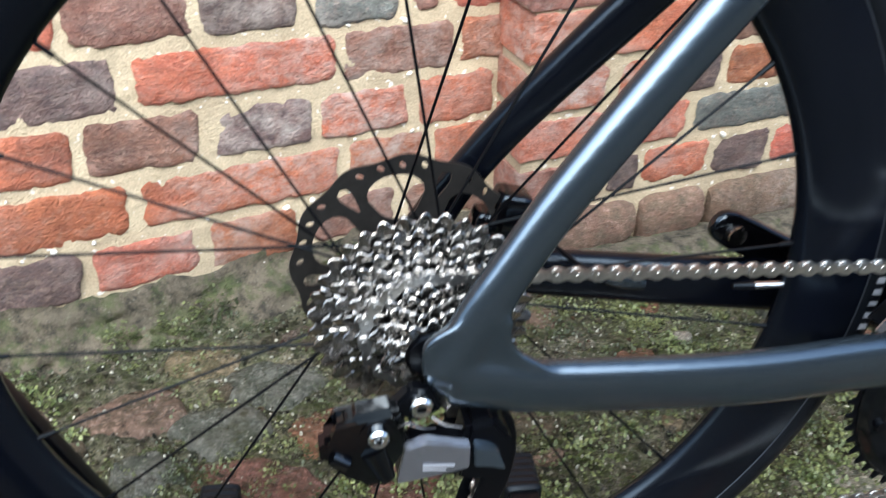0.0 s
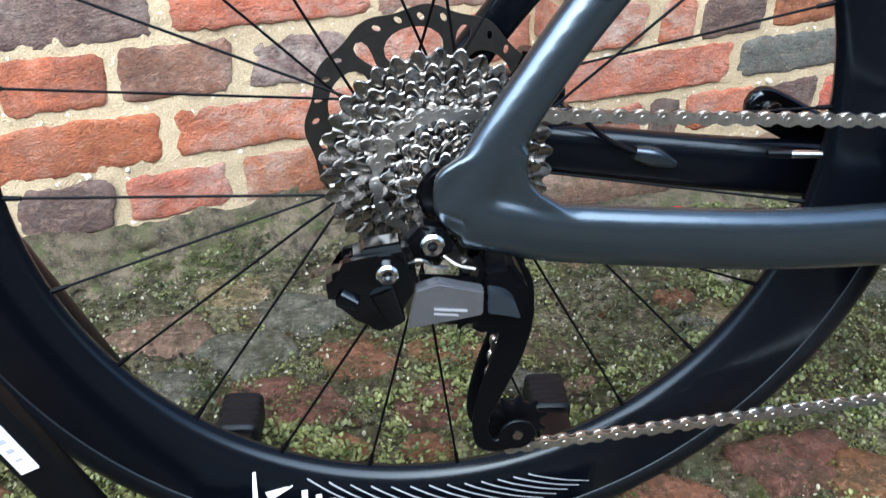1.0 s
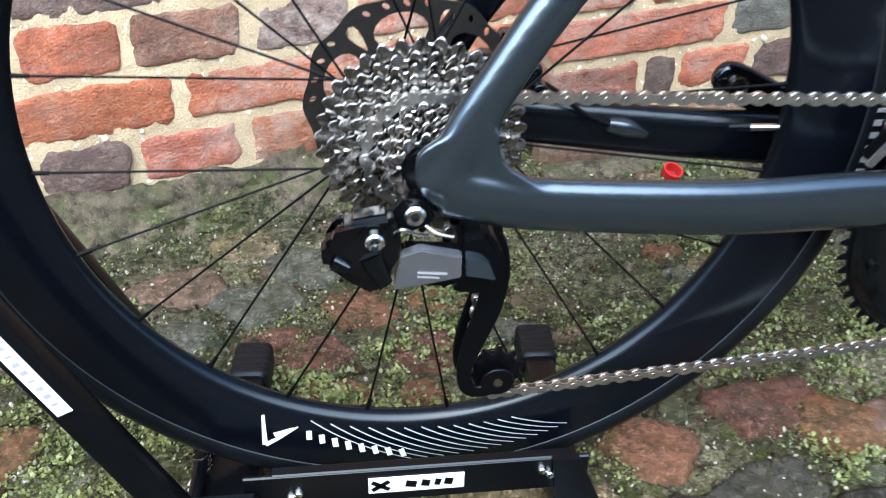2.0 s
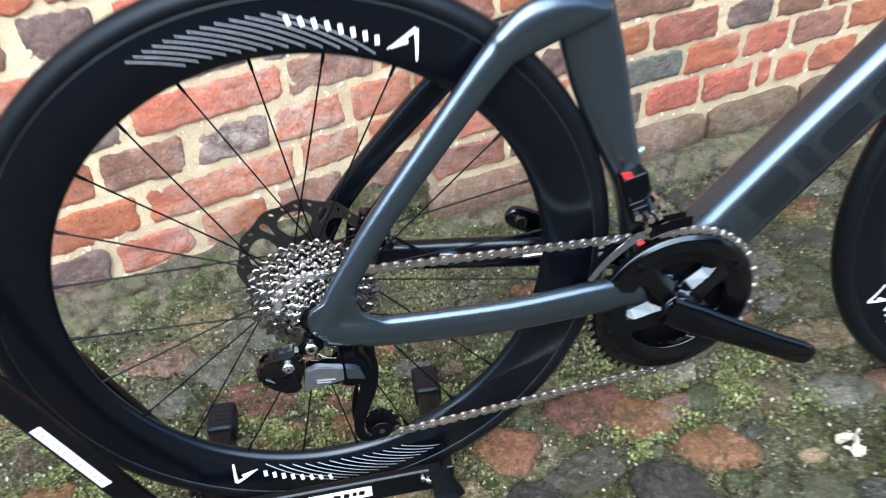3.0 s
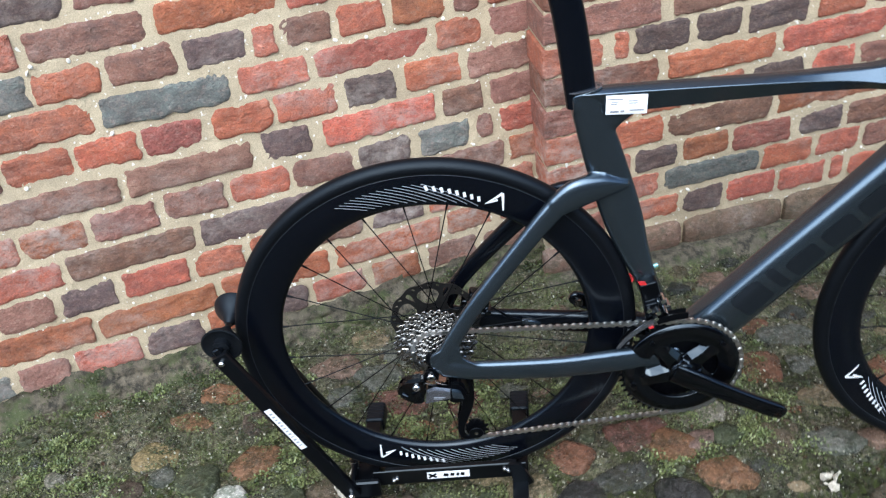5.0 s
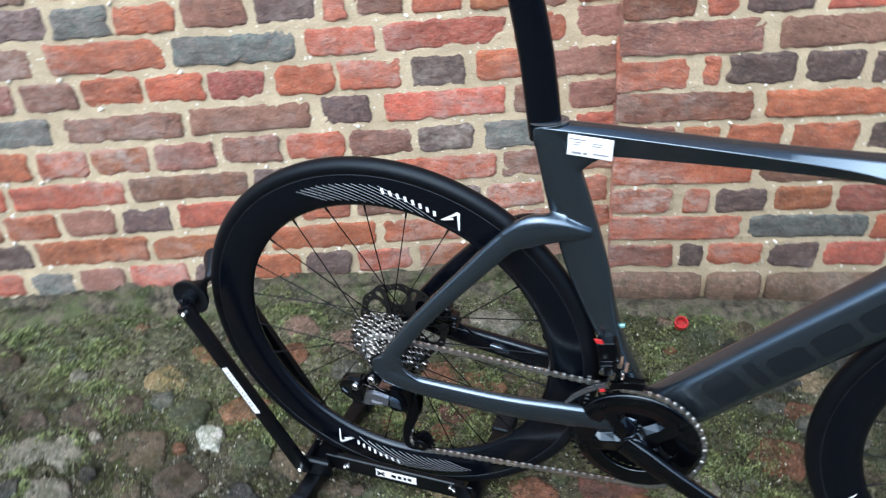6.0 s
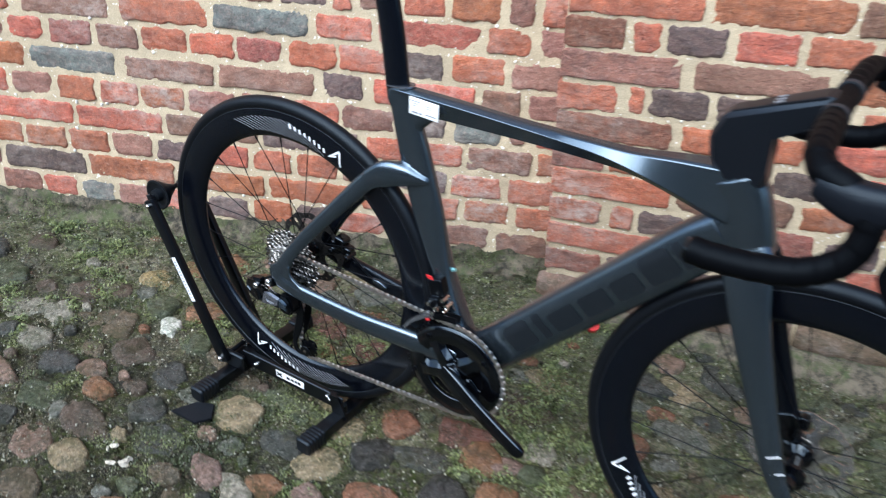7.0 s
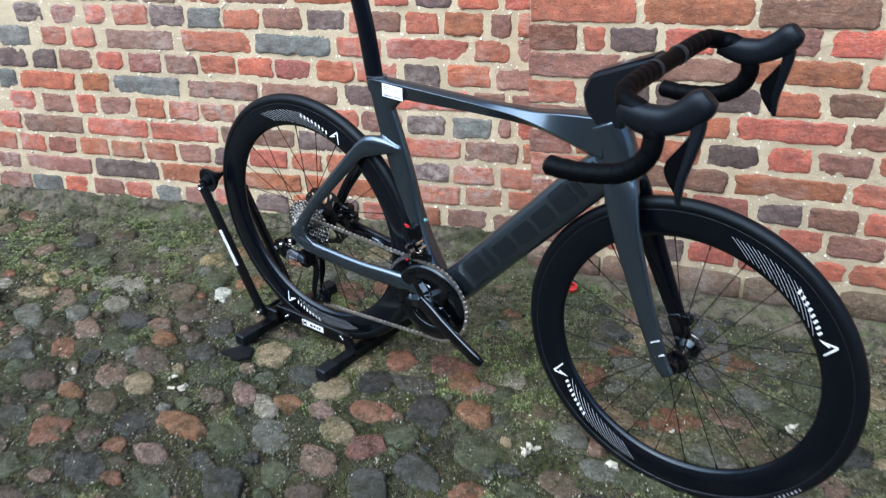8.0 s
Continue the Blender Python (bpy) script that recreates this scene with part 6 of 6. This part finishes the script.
for y in (-0.05, 0.036):
    bm = bmesh.new()
    plate(bm, [(0.105, -0.278), (0.128, -0.278), (0.150, -0.330), (0.138, -0.338), (0.112, -0.330)], 0.006, pose(0, y, AX, 90, 0, 0))
    part("front_bracket", bm, M_STEELTUBE, stand, smooth=False)

# rubber flap lying beside the stand's foot
bm = bmesh.new()
plate(bm, [(-0.055, -0.014), (0.012, -0.034), (0.040, -0.012), (0.028, 0.030), (-0.012, 0.026)], 0.006, pose(-0.150, -0.196, 0.014, 2, 3, 20))
bmesh.ops.bevel(bm, geom=bm.edges[:], offset=0.0018, segments=2, affect="EDGES")
tagged(part("rubber_wedge", bm, M_PLASTIC), "flat black rubber wedge lying on the cobbles", "wedge")

# litter
bm = bmesh.new()
lathe(bm, [(0.0, 0.0), (0.0135, 0.0), (0.0145, 0.002), (0.0145, 0.015), (0.0155, 0.016), (0.0155, 0.018), (0.0125, 0.018), (0.0125, 0.003), (0.0, 0.003)], (0, 0, 0), axis=(0, 0, 1), seg=32)
cap_ob = tagged(part("bottle_cap", bm, M_RED), "red plastic bottle cap on the ground", "bottle cap")
cap_ob.matrix_basis = pose(0.438, 0.578, 0.006, 22, 10, 0)
rng = random.Random(77)


def crumb_group(x, y, n, spread, size, label, category, group=""):
    """Pieces of a torn white crust lying together, one mesh."""
    bm = bmesh.new()
    for _ in range(n):
        r = size * rng.uniform(0.35, 1.0)
        q = bmesh.ops.create_icosphere(bm, subdivisions=2, radius=1, matrix=Matrix.Translation((x + rng.gauss(0, spread), y + rng.gauss(0, spread * 0.7), 0.008 + r * 0.2)) @ Euler((rng.uniform(0, 6), rng.uniform(0, 6), rng.uniform(0, 6))).to_matrix().to_4x4() @ Matrix.Diagonal((r * rng.uniform(1, 2.0), r, r * rng.uniform(0.25, 0.6), 1)))
        for v in q["verts"]:
            v.co += Vector((noise.noise(v.co * 160), noise.noise(v.co * 160 + Vector((9, 0, 0))), noise.noise(v.co * 160 + Vector((0, 9, 0))))) * r * 0.7
    return tagged(part(category.replace(" ", "_"), bm, M_SCRAP), label, category, group)


crumb_group(0.690, -0.073, 6, 0.016, 0.009, "white crumpled scraps lying on the cobbles", "torn scrap")
crumb_group(-0.190, -0.376, 6, 0.016, 0.009, "white crumbled scraps between two cobbles", "torn scrap")
for x, y, r in ((0.313, 0.075, 0.005), (1.154, 0.308, 0.018), (-0.84, -0.63, 0.008), (-0.47, -0.50, 0.007), (-0.21, -0.02, 0.014), (-0.18, 0.03, 0.012), (0.93, 0.16, 0.006), (0.86, -0.02, 0.009)):
    crumb_group(x, y, 1 if r < 0.01 else 2, r * 0.6, r, "small white flake lying on the ground", "flake", "white flakes on the ground")

# ---- bricks, last ----
RNG = random.Random(11)
COURSES_L = {
    -2: "r-92/-80 b-78/-56 o-54/-30 r-28/-17 d-15/-4 o-2/10 r12/26",
    -1: "d-159/-148 m-144/-134 o-131/-123 o-120/-107 d-106/-93 g-92/-80 o-79.5/-66.5 b-65/-52 d-50.5/-38 r-36.5/-31.5 b-30.5/-20 r-18/-8 r-6/6 b8/14 r16/27",
    0: "g-168/-155 r-150/-140 o-138/-128.5 p-124/-98.5 r-95/-70.5 g-68.7/-42.7 o-40.7/-26 w-24.3/1.2 r3.5/14 p16/27",
    1: "d-170/-158.5 d-156/-146 b-144.5/-131.5 r-129.5/-119.5 m-117/-104.5 b-102.7/-91 r-89.5/-77 o-76/-63.4 m-62.2/-50.2 o-48.1/-35.6 r-34.7/-21.2 d-18.9/-7.5 o-4.9/8.1 p10/26",
    2: "g-172/-164.5 o-163/-140 o-137/-126 g-124/-98.6 b-95.5/-69.6 p-68/-41.6 d-39.1/-28.3 o-25.1/1.3 b3.3/13 p15/26.5",
    3: "o-169/-158.5 p-155/-143 o-140.5/-133 p-130.7/-119 r-117/-105.7 r-103.6/-92.6 r-91.4/-78.8 b-77.4/-64 b-62/-49.2 o-47.5/-34.8 b-33.4/-19.6 d-18.3/-6 g-3.5/9 b10.8/15 r17/27",
    4: "o-176/-166.5 b-165/-140 o-138/-113.4 r-112/-86 b-84.6/-57.8 d-56.2/-29 o-26.7/-0.8 b0.7/17.3 r19/27",
    5: "r-169/-158 m-156.6/-144.7 o-143/-131 r-129.5/-117 r-115.6/-103.6 p-102.2/-90 d-88.4/-77 r-75/-61 r-59.5/-48.5 r-46.5/-35 b-33.5/-19.8 d-17.9/-4.6 r-3/10 r12/25",
    6: "b-181/-171 p-168/-140 d-137.7/-112 r-110.6/-84 o-82.6/-56.5 o-54.8/-29.5 o-27.7/-1 r1/13 r15/26",
    7: "b-183/-168 g-166.6/-154 o-152.5/-143 b-140/-127.4 r-126.4/-116 g-113.5/-103.6 p-102.2/-91.2 r-89.8/-75.8 d-74.4/-61.7 o-60/-48.6 d-47.1/-36.2 r-34.4/-21.7 r-19.6/-7.4 b-5/8 b10/24",
}
for k in range(-8, 8):
    text = COURSES_L.get(k, "")
    left = float(text.split("/")[0][1:]) - 1.6 if text else 27.0
    more = filler(-262 + 7 * (k % 3), left, RNG) if k > -5 else ""
    if k >= -5:
        lay(LEFT, wall_north, 0.275 - 0.0775 * k, more + " " + text, rng=RNG)
COURSES_R = [
    (0.51, "r0.5/13 o15/27 d29/53 r55/67 r69/92 b94/118"),
    (0.435, "r0.8/28.6 r30.2/56.6 b57.8/83.3 r85/110 b112/124"),
    (0.362, "m0.2/12.9 r14.9/20.8 d22.2/34 r36.2/48.1 r50/61.5 b63.1/72.3 o74.5/85.5 o87/98 r100/112"),
    (0.288, "b0/26 p28.8/55.5 r57.6/81.8 r83.5/108 d110/121"),
    (0.213, "r-0.3/13.2 r15.5/18.9 d20.4/32.8 d34.5/44.8 d46.7/60.5 r63.2/74.6 b76/87.2 r89/100 o102/114"),
    (0.140, "m0/25.8 o28.4/53.8 r55.8/80.8 m82.3/106 r108/119"),
    (0.062, "m-0.3/11.5 r13.2/20.5 o22.2/32.5 r34.5/47 d49/61.5 r64.1/74.3 b75.9/87.8 r89.5/100 r102/114"),
    (-0.014, "o0/28 b29.4/54.8 r57/83.4 r85/108 d110/121"),
    (-0.092, "r0/12.4 r14.7/20.3 d21.7/32.2 r33.7/45 m46.5/60.8 d63/74.2 b75.8/87.4 r89/101 b103/115"),
    (-0.166, "r0/27.6 g29.3/53.6 o55/67.8 r69.2/80.1 b81.6/94.8 r96/108 r110/121"),
    (-0.243, "m0/14 d15.4/20.4 o21.7/33.3 d34.7/45 r46.4/59 r60.5/72.3 r74/77.6 o79.1/86.7 r88/100 d102/114"),
]
for z, text in COURSES_R:
    lay(RIGHT, wall_east, z, text, corner=0.125, rng=RNG)

# the courses higher up and further along, joined
KINDS = "rrroobbmdpg"
for name, wall, parent, s0, s1, z0, low0, low1, seed in (("brick_courses", LEFT, wall_north, -5.95, 0.27, 0.275, -5.95, -2.66, 4), ("brick_courses", RIGHT, wall_east, -0.004, 4.95, 0.288, 1.24, 4.95, 6)):
    rng = random.Random(seed)
    verts, faces, kinds = [], [], []
    for k in range(-8, 29):
        z = z0 + 0.0772 * k
        upper = z > 0.60 if wall is LEFT else z > 0.54
        a, end = (s0, s1) if upper else (low0, low1)
        while a < end - 0.06:
            e = min(a + rng.choice((0.115, 0.12, 0.125, 0.25, 0.25)), end)
            h, o, d = 0.031 + rng.uniform(-0.002, 0.001), len(verts), rng.uniform(0.003, 0.005)
            for t, out in ((0.0, -0.03), (0.0, d - 0.002), (0.0025, d)):
                verts += [wall.at(a + t, z - h + t, out), wall.at(e - t, z - h + t, out), wall.at(e - t, z + h - t, out), wall.at(a + t, z + h - t, out)]
            q = [(o + r + i, o + r + (i + 1) % 4, o + r + 4 + (i + 1) % 4, o + r + 4 + i) for r in (0, 4) for i in range(4)] + [(o + 8, o + 9, o + 10, o + 11)]
            faces += q
            kinds += [rng.randrange(len(KINDS))] * len(q)
            a = e + rng.uniform(0.012, 0.018)
    me = bpy.data.meshes.new(name)
    me.from_pydata(verts, [], faces)
    for kind in KINDS:
        me.materials.append(BRICK[kind])
    me.polygons.foreach_set("material_index", kinds)
    ob = new(name, me)
    ob.parent = parent
    tagged(ob, "courses of old red and brown bricks higher up the wall", kind="stuff")

# lumps of white lime in the joints
rng = random.Random(3)
for name, wall, s0, s1, count, parent in (("lime_lumps", LEFT, -1.9, 0.27, 300, wall_north), ("lime_lumps", RIGHT, 0.02, 1.2, 80, wall_east)):
    bm = bmesh.new()
    for _ in range(count):
        k = rng.randrange(-2, 9)
        z = 0.275 - 0.0775 * (k - 0.5) + rng.uniform(-0.006, 0.006) if wall is LEFT else 0.325 - 0.0755 * (k - 1) + rng.uniform(-0.006, 0.006)
        r = rng.choice((0.0015, 0.002, 0.002, 0.003, 0.0045))
        m = Matrix.Translation(wall.at(rng.uniform(s0, s1), z, 0.0005)) @ Euler([rng.uniform(0, 6) for _ in range(3)]).to_matrix().to_4x4() @ Matrix.Diagonal((r * rng.uniform(0.8, 1.6), r, r * rng.uniform(0.6, 1.2), 1))
        bmesh.ops.create_icosphere(bm, subdivisions=1, radius=1, matrix=m)
    tagged(part(name, bm, M_LIME, parent), "white lumps of lime in the mortar joints", kind="stuff")
